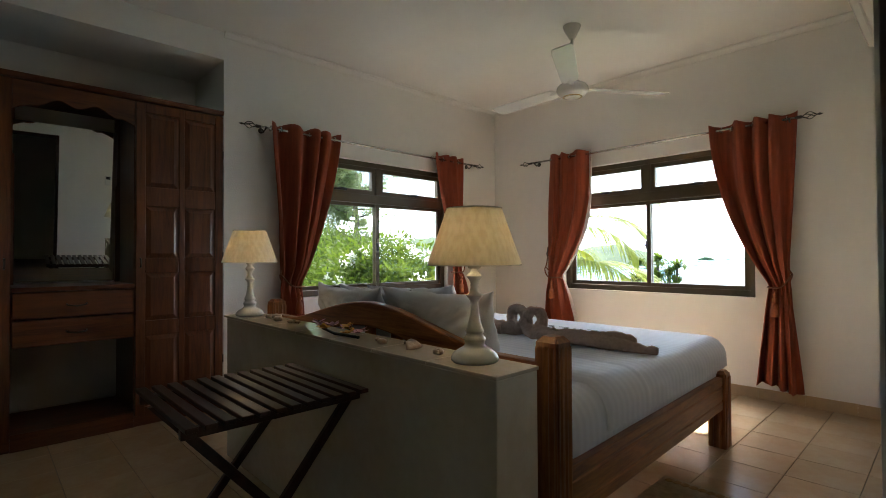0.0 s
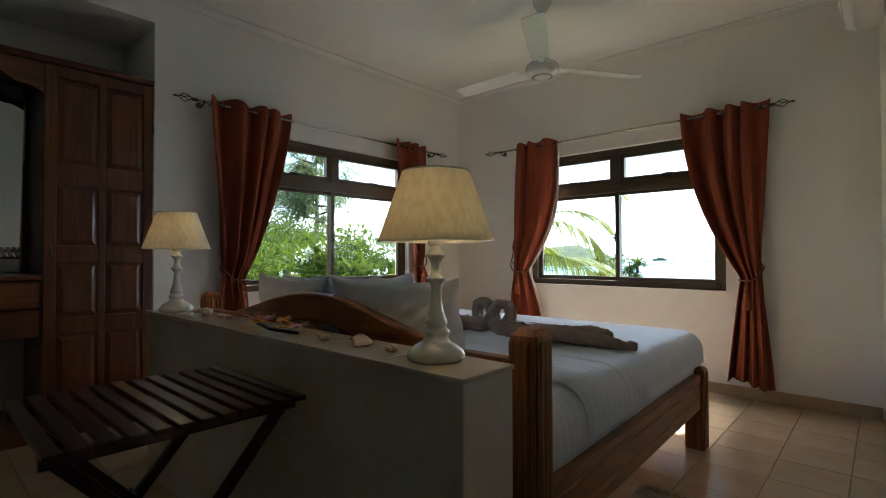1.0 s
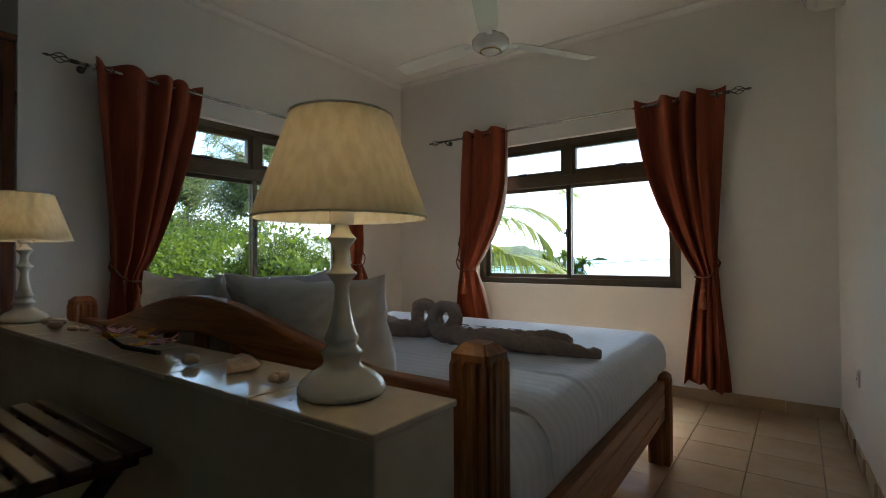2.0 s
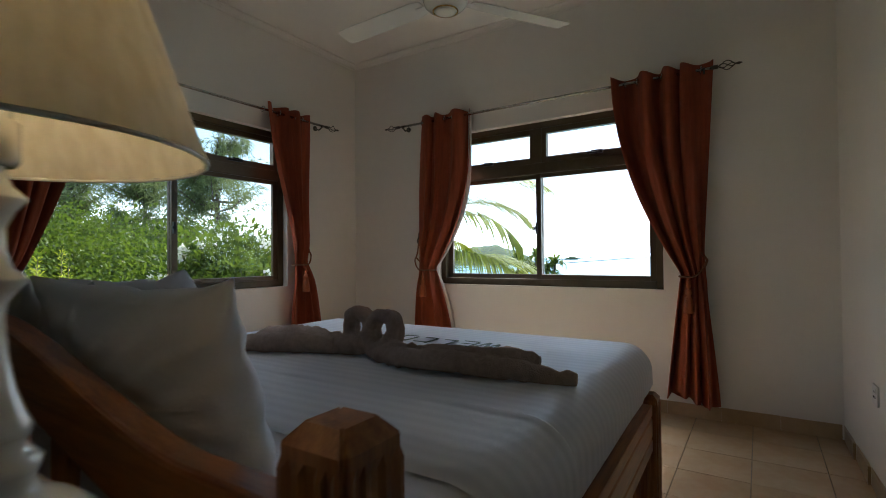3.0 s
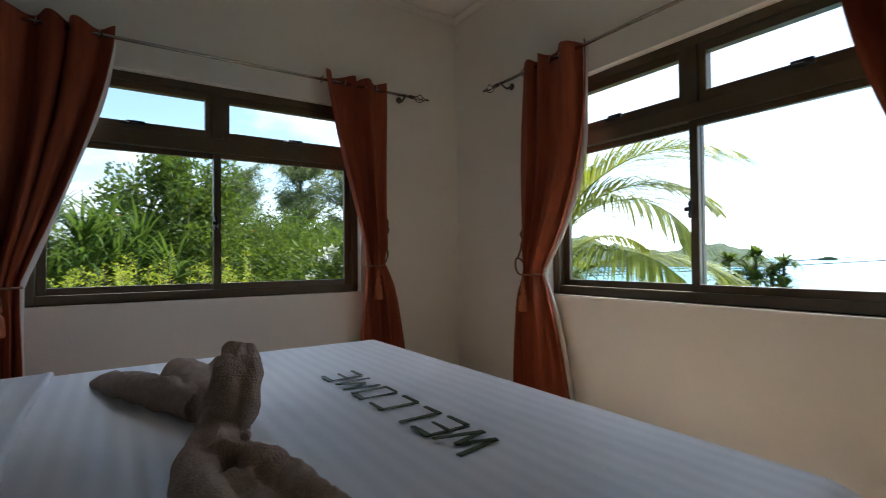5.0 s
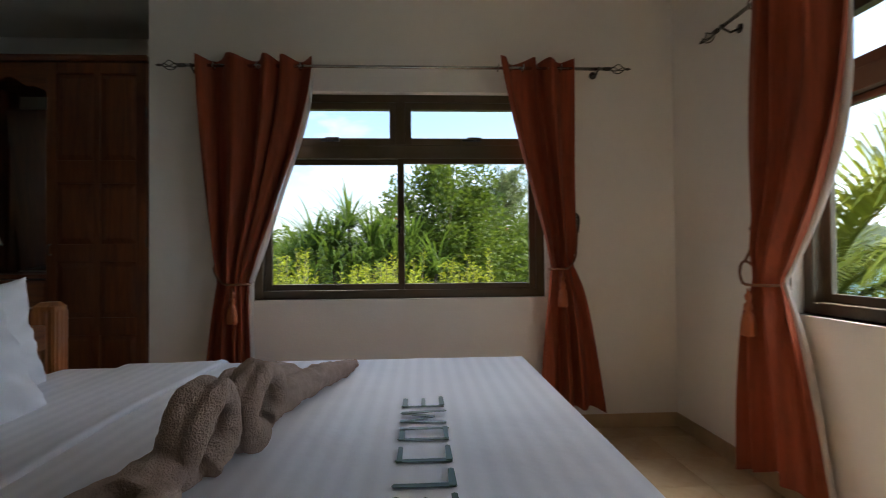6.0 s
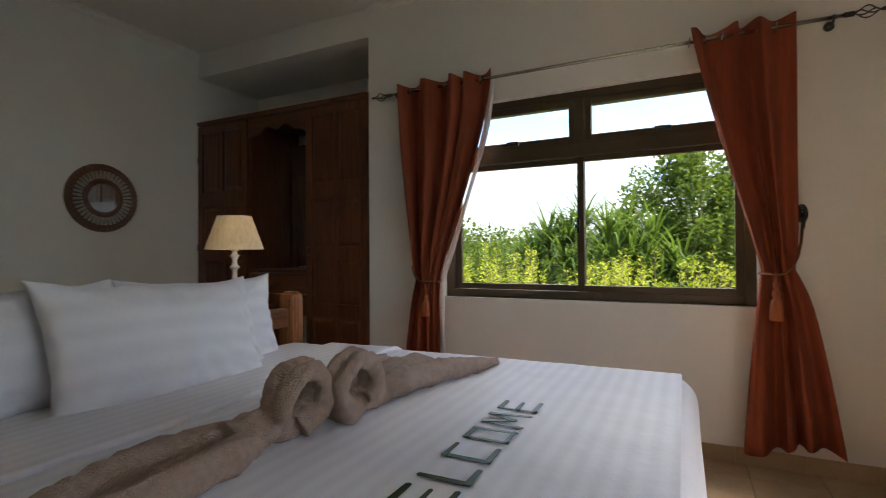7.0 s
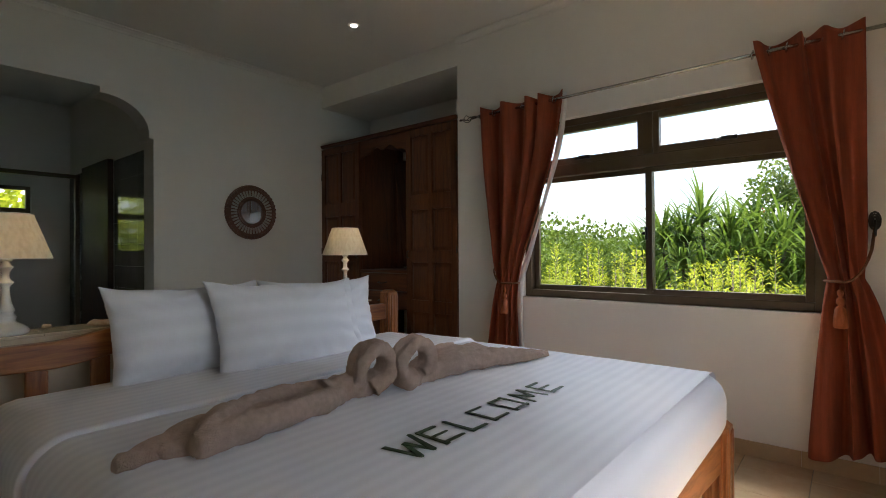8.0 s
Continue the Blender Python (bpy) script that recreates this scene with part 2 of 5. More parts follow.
# ---- windows ----
M_GLASS = bpy.data.materials.new("clear_window_glass")
M_GLASS.use_nodes = True
_p = M_GLASS.node_tree.nodes["Principled BSDF"]
_p.inputs["Base Color"].default_value = (0.97, 0.99, 0.98, 1)
_p.inputs["Roughness"].default_value, _p.inputs["Transmission Weight"].default_value, _p.inputs["IOR"].default_value = 0.0, 1.0, 1.15


def window(name, width, m, label):
    """A bronze aluminium window seen from inside: two top-hung panes over two sliding panes. Local x runs along the wall, y into the wall, z from the sill."""
    hh = WA[3] - WA[2]
    e = thing(name, 0, 0, 0, label, "window", "bedroom windows", "structure")
    d0, d1 = 0.05, 0.13
    fr = part("window_frame", boxes((0, 0.05, d0, d1, 0, hh), (width - 0.05, width, d0, d1, 0, hh), (0.05, width - 0.05, d0, d1, 0, 0.05),
                                    (0.05, width - 0.05, d0, d1, hh - 0.045, hh), (0.05, width - 0.05, d0, d1, 0.84, 0.92)), M_ALU, e, bevel=0.004)
    part("transom_post", boxes((width / 2 - 0.03, width / 2 + 0.03, d0 - 0.003, d1, 0.92, hh - 0.045)), M_ALU, e, bevel=0.004)
    part("window_sill", boxes((-0.01, width + 0.01, -0.006, d0 + 0.01, -0.02, 0.0)), M_WALL, e, "thin white plastered sill")
    for k, (a, b) in enumerate(((0.05, width / 2 - 0.03), (width / 2 + 0.03, width - 0.05))):
        z0, z1 = 0.92, hh - 0.045
        sash = part("top_sash", boxes((a, a + 0.035, d0 + 0.012, d1 - 0.02, z0, z1), (b - 0.035, b, d0 + 0.012, d1 - 0.02, z0, z1), (a + 0.035, b - 0.035, d0 + 0.012, d1 - 0.02, z0, z0 + 0.045),
                                      (a + 0.035, b - 0.035, d0 + 0.012, d1 - 0.02, z1 - 0.04, z1)), M_ALU, e, bevel=0.003)
        g = part("pane", boxes((a + 0.03, b - 0.03, d0 + 0.038, d0 + 0.043, z0 + 0.04, z1 - 0.035)), M_GLASS, sash)
        g.visible_shadow = False
        c = (a + b) / 2
        part("stay_handle", boxes((c - 0.05, c + 0.05, d0 - 0.004, d0 + 0.012, z0 + 0.022, z0 + 0.036), (c + 0.03, c + 0.062, d0 - 0.026, d0 - 0.004, z0 + 0.018, z0 + 0.042), (c - 0.02, c + 0.045, d0 - 0.02, d0 - 0.006, z0 + 0.034, z0 + 0.044)), M_BLACK, sash, "black plastic stay handle", bevel=0.003)
    for k, (a, b, dd) in enumerate(((0.05, width / 2 + 0.02, d0 + 0.045), (width / 2 - 0.02, width - 0.05, d0 + 0.012))):
        z0, z1 = 0.05, 0.84
        sash = part("sliding_sash", boxes((a, a + 0.04, dd, dd + 0.028, z0, z1), (b - 0.04, b, dd, dd + 0.028, z0, z1), (a + 0.04, b - 0.04, dd, dd + 0.028, z0, z0 + 0.035), (a + 0.04, b - 0.04, dd, dd + 0.028, z1 - 0.03, z1)), M_ALU, e, bevel=0.003)
        g = part("pane", boxes((a + 0.035, b - 0.035, dd + 0.011, dd + 0.016, z0 + 0.03, z1 - 0.025)), M_GLASS, sash)
        g.visible_shadow = False
    x = width / 2
    part("latch", boxes((x - 0.018, x - 0.004, d0 - 0.012, d0 + 0.012, 0.39, 0.47), (x - 0.03, x - 0.012, d0 - 0.022, d0 - 0.004, 0.42, 0.44)), M_BLACK, e, "black window latch", bevel=0.003)
    e.matrix_world = m
    return e


window("window_west", WA[1] - WA[0], pose(0, WA[0], WA[2], 0, 0, 90), "bronze aluminium sliding window with two top panes")
window("window_north", WB[1] - WB[0], pose(WB[0], 0, WB[2]), "bronze aluminium sliding window facing the sea")


# ---- curtains ----
def curtain(name, wall, top, tie, bottom, z_tie, z_bot, folds, curve, hook, label, lined=True):
    """A tied-back eyelet curtain. top, tie, bottom: its two edges along the wall at the rod, at the cord and at the hem. curve: how long the edges hang straight before they gather."""
    at = (lambda u, d, z: Vector((d, u, z))) if wall == "west" else (lambda u, d, z: Vector((u, -d, z)))
    zr = 2.125
    z_top = zr + 0.045
    cols, rows = 150, 70
    rnd = random.Random(name + str(top))
    ph = [rnd.uniform(0, 6.28) for _ in range(6)]
    bm = bmesh.new()
    grid = []
    for j in range(rows + 1):
        v = j / rows
        z = z_top + (z_bot - z_top) * v
        if z > z_tie:
            s = (z_top - z) / (z_top - z_tie)
            k0, k1 = s ** curve[0], s ** curve[1]
            a, b = top[0] + (tie[0] - top[0]) * k0, top[1] + (tie[1] - top[1]) * k1
        else:
            s = (z_tie - z) / (z_tie - z_bot)
            k = s ** 0.75
            a, b = tie[0] + (bottom[0] - tie[0]) * k, tie[1] + (bottom[1] - tie[1]) * k
        near = math.exp(-((z - z_tie) / 0.10) ** 2)
        row = []
        for i in range(cols + 1):
            u = i / cols
            w = folds * 2 * math.pi * (u + 0.055 * math.sin(2 * math.pi * 1.3 * u + ph[0]) + 0.02 * math.sin(17 * u + ph[3]))
            amp = 0.04 + 0.012 * math.sin(ph[0] + 3 * u)
            if z < z_tie:
                amp = 0.03 + 0.025 * s
            amp *= 1 - 0.55 * near
            wave = math.sin(w + 0.9 * v * math.sin(ph[2] + 4 * u)) + 0.28 * math.sin(2.3 * w + ph[3] + 2 * v) * min(1, v * 3)
            along = a + (b - a) * u + 0.012 * math.sin(w * 1.0 + ph[4] + 2.0 * v) * (1 - near)
            depth = 0.09 + amp * wave - 0.02 * near + 0.01 * math.sin(ph[5] + 9 * v + 5 * u)
            zz = z + (0.012 * math.sin(w + 1.3) * (1 if j == 0 else 0)) + (0.03 * math.sin(u * 5 + ph[2]) if j == rows else 0)
            row.append(bm.verts.new(at(along, max(depth, 0.012), zz)))
        grid.append(row)
    for r0, r1 in zip(grid, grid[1:]):
        for i in range(cols):
            bm.faces.new((r0[i], r0[i + 1], r1[i + 1], r1[i]))
    e = thing(name, 0, 0, 0, label, "curtain", "curtains")
    at_inv = (lambda c: (c.y, c.z)) if wall == "west" else (lambda c: (c.x, c.z))

    class Spot:
        def __init__(self, c):
            self.co = c.copy()
    cloth_edge = [[Spot(r[0].co) for r in grid], [Spot(r[-1].co) for r in grid]]
    cloth = part("cloth", bm, [M_CURT, M_LINING], e, smooth=True)
    md = cloth.modifiers.new("thickness", "SOLIDIFY")
    md.thickness, md.offset = 0.003, 0
    # pale lining that shows past the edge by the window
    if lined:
        inner = 1 if abs(top[1] - tie[1]) > abs(top[0] - tie[0]) else 0
        sgn = 1 if inner else -1
        bm = bmesh.new()
        prev = None
        for j in range(0, rows + 1, 2):
            co = [at_inv(v.co) for v in (cloth_edge[inner][j],)][0]
            swing = 0.006 + 0.008 * math.sin(j * 0.21 + ph[1])
            pair = [bm.verts.new(at(co[0] - sgn * 0.02, 0.045, co[1])), bm.verts.new(at(co[0] + sgn * swing, 0.03, co[1] - 0.01))]
            if prev:
                bm.faces.new((prev[0], prev[1], pair[1], pair[0]))
            prev = pair
        lining = part("lining", bm, M_LINING, e, "white lining at the curtain edge", smooth=True)
        lining.modifiers.new("thickness", "SOLIDIFY").thickness = 0.0015
    # eyelet rings where the rod threads through
    for i in range(int(folds)):
        for q in (0.0, 0.5):
            u = (i + q + 0.02) / folds
            along = top[0] + (top[1] - top[0]) * u
            c = at(along, 0.085, zr)
            pts = []
            for k in range(13):
                ang = 2 * math.pi * k / 12
                pts.append(c + at(0.004 * math.sin(ang), 0.021 * math.cos(ang), 0.021 * math.sin(ang)))
            part("eyelet", tube(pts, 0.004, 6), M_STEEL, e, "steel eyelet ring", smooth=True)
    # cord, hook and tassel
    mid, half = (tie[0] + tie[1]) / 2, abs(tie[1] - tie[0]) / 2 + 0.012
    hk = at(hook, 0.03, z_tie + 0.24)
    loop = []
    for k in range(25):
        ang = 2 * math.pi * k / 24
        side = math.cos(ang)
        rise = 0.10 * max(0.0, side if hook > mid else -side) ** 2
        loop.append(at(mid + half * side, 0.085 + 0.062 * math.sin(ang), z_tie + rise - 0.015))
    cord = part("tieback_cord", tube(loop, 0.006, 8), M_GOLDROPE, e, "twisted copper coloured cord", smooth=True)
    tail = at(mid + half * (1 if hook > mid else -1), 0.085, z_tie + 0.085)
    part("cord_tail", tube([tail, (tail + hk) / 2 + at(0, 0, -0.03), hk], 0.0065, 8), M_GOLDROPE, e, smooth=True)
    hook_bm = tube([at(hook, 0.002, z_tie + 0.27), at(hook, 0.03, z_tie + 0.27), at(hook, 0.055, z_tie + 0.23), at(hook, 0.04, z_tie + 0.2), at(hook, 0.02, z_tie + 0.215)], 0.006, 8)
    c = at(hook, 0.0, z_tie + 0.27)
    for k in range(3):
        hook_bm = tube([c + at((0.02 - 0.006 * k) * math.cos(2 * math.pi * q / 12), 0.01 + 0.004 * k, (0.042 - 0.012 * k) * math.sin(2 * math.pi * q / 12)) for q in range(13)], 0.005, 6, hook_bm)
    part("tieback_hook", hook_bm, M_IRON, e, "dark iron rosette hook", smooth=True)
    front = mid + half * 0.25 * (-1 if hook > mid else 1)
    tz = z_tie - 0.03
    tx = at(front, 0.155, 0)
    bm = lathe([(0.004, 0.0), (0.006, -0.02), (0.014, -0.03), (0.012, -0.045), (0.006, -0.055), (0.016, -0.065), (0.018, -0.085), (0.01, -0.095), (0.022, -0.11), (0.028, -0.15), (0.03, -0.19), (0.024, -0.2)][::-1], 12)
    bmesh.ops.translate(bm, verts=bm.verts, vec=(tx.x, tx.y, tz))
    part("tassel", bm, M_TASSEL, e, "orange silky tassel with beads", smooth=True)
    return e


M_TASSEL = material("orange_tassel_thread", (0.42, 0.1, 0.02), 0.6, vary=0.4, scale=90, stretch=(1, 1, 0.1), bump=0.4, bump_scale=300)
curtain("curtain", "west", (-2.785, -2.14), (-2.69, -2.515), (-2.76, -2.49), 0.90, 0.13, 4, (1.3, 1.45), -2.64, "terracotta cloth curtain tied back beside the garden window")
curtain("curtain", "west", (-1.085, -0.645), (-0.785, -0.65), (-0.86, -0.475), 0.97, 0.12, 3, (1.12, 1.0), -0.61, "terracotta cloth curtain tied back near the room corner", False)
curtain("curtain", "north", (0.835, 1.285), (0.772, 0.935), (0.72, 1.165), 0.915, 0.10, 3, (1.0, 3.0), 0.755, "terracotta cloth curtain tied back near the palm view")
curtain("curtain", "north", (2.385, 2.97), (2.775, 2.905), (2.68, 2.98), 0.89, 0.12, 4, (2.0, 1.0), 2.85, "wide terracotta cloth curtain tied back beside the sea window", False)


def curtain_rod(wall, a, b, label):
    at = (lambda u, d, z: Vector((d, u, z))) if wall == "west" else (lambda u, d, z: Vector((u, -d, z)))
    e = thing("curtain_rod", 0, 0, 0, label, "curtain rod", "curtain rods")
    z, f = 2.125, 0.16
    part("rod", tube([at(a + f, 0.085, z), at(b - f, 0.085, z)], 0.0095, 12), M_STEEL, e, "polished steel rod", smooth=True)
    for end, s in ((a, 1), (b, -1)):
        bm = tube([at(end + s * 0.16, 0.085, z), at(end + s * 0.125, 0.085, z)], 0.012, 10)
        for k in range(4):
            pts = []
            for q in range(9):
                g = q / 8
                ang = 2 * math.pi * k / 4 + g * 2.2
                r = 0.026 * math.sin(math.pi * g)
                pts.append(at(end + s * (0.125 - 0.09 * g), 0.085 + r * math.cos(ang), z + r * math.sin(ang)))
            tube(pts, 0.003, 6, bm)
        tube([at(end + s * 0.035, 0.085, z), at(end + s * 0.02, 0.085, z), at(end, 0.085, z)], 0.006, 8, bm, ends=[0.004, 0.009, 0.002])
        part("finial", bm, M_IRON, e, "twisted wire cage finial", smooth=True)
        bm = tube([at(end + s * 0.2, 0.0, z - 0.01), at(end + s * 0.2, 0.05, z - 0.03), at(end + s * 0.2, 0.085, z - 0.012), at(end + s * 0.2, 0.1, z + 0.005)], 0.006, 8)
        tube([at(end + s * 0.2, 0.0, z - 0.01), at(end + s * 0.2, 0.006, z - 0.01)], 0.022, 12, bm)
        part("bracket", bm, M_IRON, e, "dark metal wall bracket", smooth=True)


curtain_rod("west", -3.025, -0.295, "steel curtain rod with wire finials on the garden side")
curtain_rod("north", 0.432, 3.115, "steel curtain rod with wire finials on the sea side")

# ---- half wall behind the bed ----
def askew(bm):
    for v in bm.verts:
        v.co.x -= 0.028 * (v.co.y + 3.1)
    return bm


LZ = 0.79
ledge = structure("half_wall", boxes((0.88, 2.882, -3.395, -3.205, 0, LZ - 0.012)), M_LEDGE, "low half wall faced in polished cream marble", "half wall", bevel=0.004)
for k in range(7):
    x0 = 2.886 - (k + 1) * 0.2925
    part("ledge_tile", boxes((x0 + 0.0008, x0 + 0.2917, -3.399, -3.201, LZ - 0.012, LZ)), M_LEDGE, ledge, bevel=0.003)

# ---- bed ----
bed = thing("bed", 1.86, -2.2, 0, "honey coloured solid wood double bed with a curved headboard", "bed")


def bed_part(name, bm, mat, label="", bevel=0.006, parent=None):
    ob = part(name, askew(bm), mat, None, label, bevel=bevel)
    ob.parent = parent or bed
    ob.matrix_parent_inverse = (parent or bed).matrix_world.inverted()
    return ob


BX0, BX1 = 0.74, 2.915


def post(x0, x1, y0, y1, h):
    """A square post with fluted sides and a chamfered cap."""
    bm = bmesh.new()
    def ring(inset, z, flute):
        pts = []
        n = 16
        for (ax, ay), (bx, by) in (((x0, y0), (x1, y0)), ((x1, y0), (x1, y1)), ((x1, y1), (x0, y1)), ((x0, y1), (x0, y0))):
            for k in range(n):
                g = k / n
                px, py = ax + (bx - ax) * g, ay + (by - ay) * g
                cut = flute if (0.16 < g < 0.26 or 0.40 < g < 0.60 or 0.74 < g < 0.84) else 0.0
                if g == 0:
                    cut = 0.006
                cx, cy = (x0 + x1) / 2, (y0 + y1) / 2
                sc = 1 - 2 * (inset + cut) / (x1 - x0)
                pts.append(bm.verts.new((cx + (px - cx) * sc, cy + (py - cy) * sc, z)))
        return pts
    rings = [ring(0, 0, 0.005), ring(0, h - 0.04, 0.005), ring(0.003, h - 0.03, 0.0), ring(0.003, h - 0.018, 0.0), ring(0.02, h, 0.0)]
    for a, b in zip(rings, rings[1:]):
        for i in range(len(a)):
            bm.faces.new((a[i], a[(i + 1) % len(a)], b[(i + 1) % len(a)], b[i]))
    bm.faces.new(rings[-1])
    bm.faces.new(rings[0][::-1])
    return bm


HY0, HY1 = -3.11, -3.02
bed_part("headboard_post", post(BX1 - 0.115, BX1 - 0.025, HY0, HY1, 0.86), M_BEDZ, bevel=0)
bed_part("headboard_post", post(BX0 + 0.025, BX0 + 0.115, HY0, HY1, 0.86), M_BEDZ, bevel=0)
bed_part("footboard_post", post(BX1 - 0.135, BX1 - 0.035, -1.305, -1.205, 0.445), M_BEDZ, bevel=0)
bed_part("footboard_post", post(BX0 + 0.12, BX0 + 0.22, -1.17, -1.07, 0.42), M_BEDZ, bevel=0)
# curved top rail of the headboard
CX, HW = (BX0 + BX1) / 2, (BX1 - BX0) / 2 - 0.115
top_line, low_line = [], []


def rail_height(u):
    au = abs(u)
    if au > 0.8:
        return 0.772
    g = 1 - au / 0.8
    return 0.772 + 0.135 * (g * g * (3 - 2 * g)) ** 0.8


for k in range(61):
    u = -1 + k / 30
    top_line.append((CX + HW * u, rail_height(u)))
    low_line.append((CX + HW * u, rail_height(u) - 0.10 - 0.015 * math.cos(u * math.pi / 2)))
bed_part("headboard_rail", prism(top_line + low_line[::-1], 1, -3.095, -3.045), M_BEDX, "curved solid timber rail", bevel=0.008)
for k in range(9):
    u = -0.84 + 0.21 * k
    h = rail_height(u) - 0.10
    bed_part("headboard_slat", boxes((CX + HW * u - 0.035, CX + HW * u + 0.035, -3.08, -3.06, 0.36, h)), M_BEDZ)
bed_part("lower_rail", boxes((BX0 + 0.115, BX1 - 0.115, -3.09, -3.05, 0.28, 0.40)), M_BEDX)


def side_rail(x0, x1):
    c = (x0 + x1) / 2
    s = 1 if c > CX else -1
    o, i = (x1, x0) if s > 0 else (x0, x1)
    g = 0.006 * s
    return prism([(i, 0.225), (o, 0.225), (o, 0.27), (o - g, 0.273), (o - g, 0.279), (o, 0.282), (o, 0.355), (o - g, 0.358), (o - g, 0.364), (o, 0.367), (o, 0.41), (i, 0.41)], 1, -3.08, -1.29)


bed_part("side_rail", side_rail(BX1 - 0.10, BX1 - 0.055), M_BEDY, bevel=0.003)
bed_part("side_rail", side_rail(BX0 + 0.08, BX0 + 0.125), M_BEDY, bevel=0.003)
bed_part("foot_rail", prism([(BX0 + 0.215, -1.14), (BX1 - 0.13, -1.275), (BX1 - 0.13, -1.235), (BX0 + 0.215, -1.10)], 2, 0.225, 0.40), M_BEDX)
bed_part("slat_base", boxes((BX0 + 0.125, BX1 - 0.10, -3.08, -1.27, 0.30, 0.33)), M_BEDX)

# mattress with fitted sheet
M_SHEET = bpy.data.materials.new("white_satin_stripe_cotton")
M_SHEET.use_nodes = True
_n, _l = M_SHEET.node_tree.nodes, M_SHEET.node_tree.links
_p = _n["Principled BSDF"]
_p.inputs["Sheen Weight"].default_value = 0.15
_c, _w, _r, _q, _b = _n.new("ShaderNodeTexCoord"), _n.new("ShaderNodeTexWave"), _n.new("ShaderNodeMapRange"), _n.new("ShaderNodeTexNoise"), _n.new("ShaderNodeBump")
_w.wave_type, _w.bands_direction, _w.wave_profile = "BANDS", "Y", "SIN"
_w.inputs["Scale"].default_value, _w.inputs["Distortion"].default_value = 6.8, 0.0
_r.inputs[1].default_value, _r.inputs[2].default_value, _r.inputs[3].default_value, _r.inputs[4].default_value = 0.4, 0.6, 0.46, 0.62
_m = _n.new("ShaderNodeMixRGB")
_m.inputs[1].default_value, _m.inputs[2].default_value = (0.79, 0.795, 0.84, 1), (0.74, 0.745, 0.79, 1)
_q.inputs["Scale"].default_value, _q.inputs["Detail"].default_value = 5.0, 8
_b.inputs["Strength"].default_value, _b.inputs["Distance"].default_value = 0.35, 0.02
_l.new(_c.outputs["Object"], _w.inputs["Vector"]), _l.new(_w.outputs["Fac"], _r.inputs[0]), _l.new(_r.outputs[0], _p.inputs["Roughness"])
_l.new(_w.outputs["Fac"], _m.inputs[0]), _l.new(_m.outputs[0], _p.inputs["Base Color"])
_l.new(_c.outputs["Object"], _q.inputs["Vector"]), _l.new(_q.outputs[0], _b.inputs["Height"]), _l.new(_b.outputs[0], _p.inputs["Normal"])


def soft_block(x0, x1, y0, y1, z0, z1, r, nx, ny, nz, puff=0.0, rough=0.0, seed=0):
    """A block with rounded edges on a fine grid, puffed up a little and unevenly filled."""
    bm = bmesh.new()
    box(bm, x0, x1, y0, y1, z0, z1)
    bmesh.ops.subdivide_edges(bm, edges=[e for e in bm.edges], cuts=max(nx, ny), use_grid_fill=True)
    for v in bm.verts:
        p = v.co.copy()
        q = Vector((min(max(p.x, x0 + r), x1 - r), min(max(p.y, y0 + r), y1 - r), min(max(p.z, z0 + r), z1 - r)))
        d = p - q
        if d.length > 1e-6:
            p = q + d.normalized() * r
        if rough:
            p += Vector((1, 1, 1)) * rough * noise.noise(Vector((p.x * 2.3 + seed, p.y * 2.3, p.z * 5)))
        v.co = p
    return bm


mattress = tagged(part("mattress", askew(soft_block(BX0 + 0.115, BX1 - 0.085, -3.01, -1.08, 0.335, 0.612, 0.11, 60, 60, 10, rough=0.008)), M_SHEET, smooth=True), "thick mattress under a white striped cotton sheet", "mattress")

# ---- wardrobe in the alcove ----
wardrobe = thing("wardrobe", -0.3, -3.99, 0, "dark red varnished wooden wardrobe with panelled doors and dresser", "wardrobe")


def in_thing(parent):
    inv = parent.matrix_world.inverted()
    def put(name, bm, mat, label="", bevel=0.003, under=None, smooth=False):
        ob = part(name, bm, mat, None, label, smooth, bevel)
        ob.parent = under or parent
        ob.matrix_parent_inverse = (under or parent).matrix_world.inverted() if under else inv
        return ob
    return put


wp = in_thing(wardrobe)
W0, W1, WZ = -4.88, -3.11, 2.177
SEC = (W0, -4.29, -3.675, W1)
for ya, yb in ((W0, W0 + 0.025), (W1 - 0.025, W1), (SEC[1] - 0.02, SEC[1]), (SEC[2], SEC[2] + 0.02)):
    wp("side_panel", boxes((-0.6, -0.03, ya, yb, 0, WZ - 0.02)), M_WARZ, bevel=0)
wp("top_board", boxes((-0.6, -0.03, W0, W1, WZ - 0.02, WZ)), M_WARY, bevel=0)
wp("cornice", prism([(-0.6, WZ), (0.005, WZ), (0.012, WZ + 0.008), (0.02, WZ + 0.02), (0.02, WZ + 0.03), (-0.6, WZ + 0.03)], 1, W0, W1), M_WARY, bevel=0)
for ya, yb in ((W0, SEC[1]), (SEC[2], W1)):
    wp("plinth", boxes((-0.05, -0.02, ya, yb, 0, 0.07)), M_WARY)


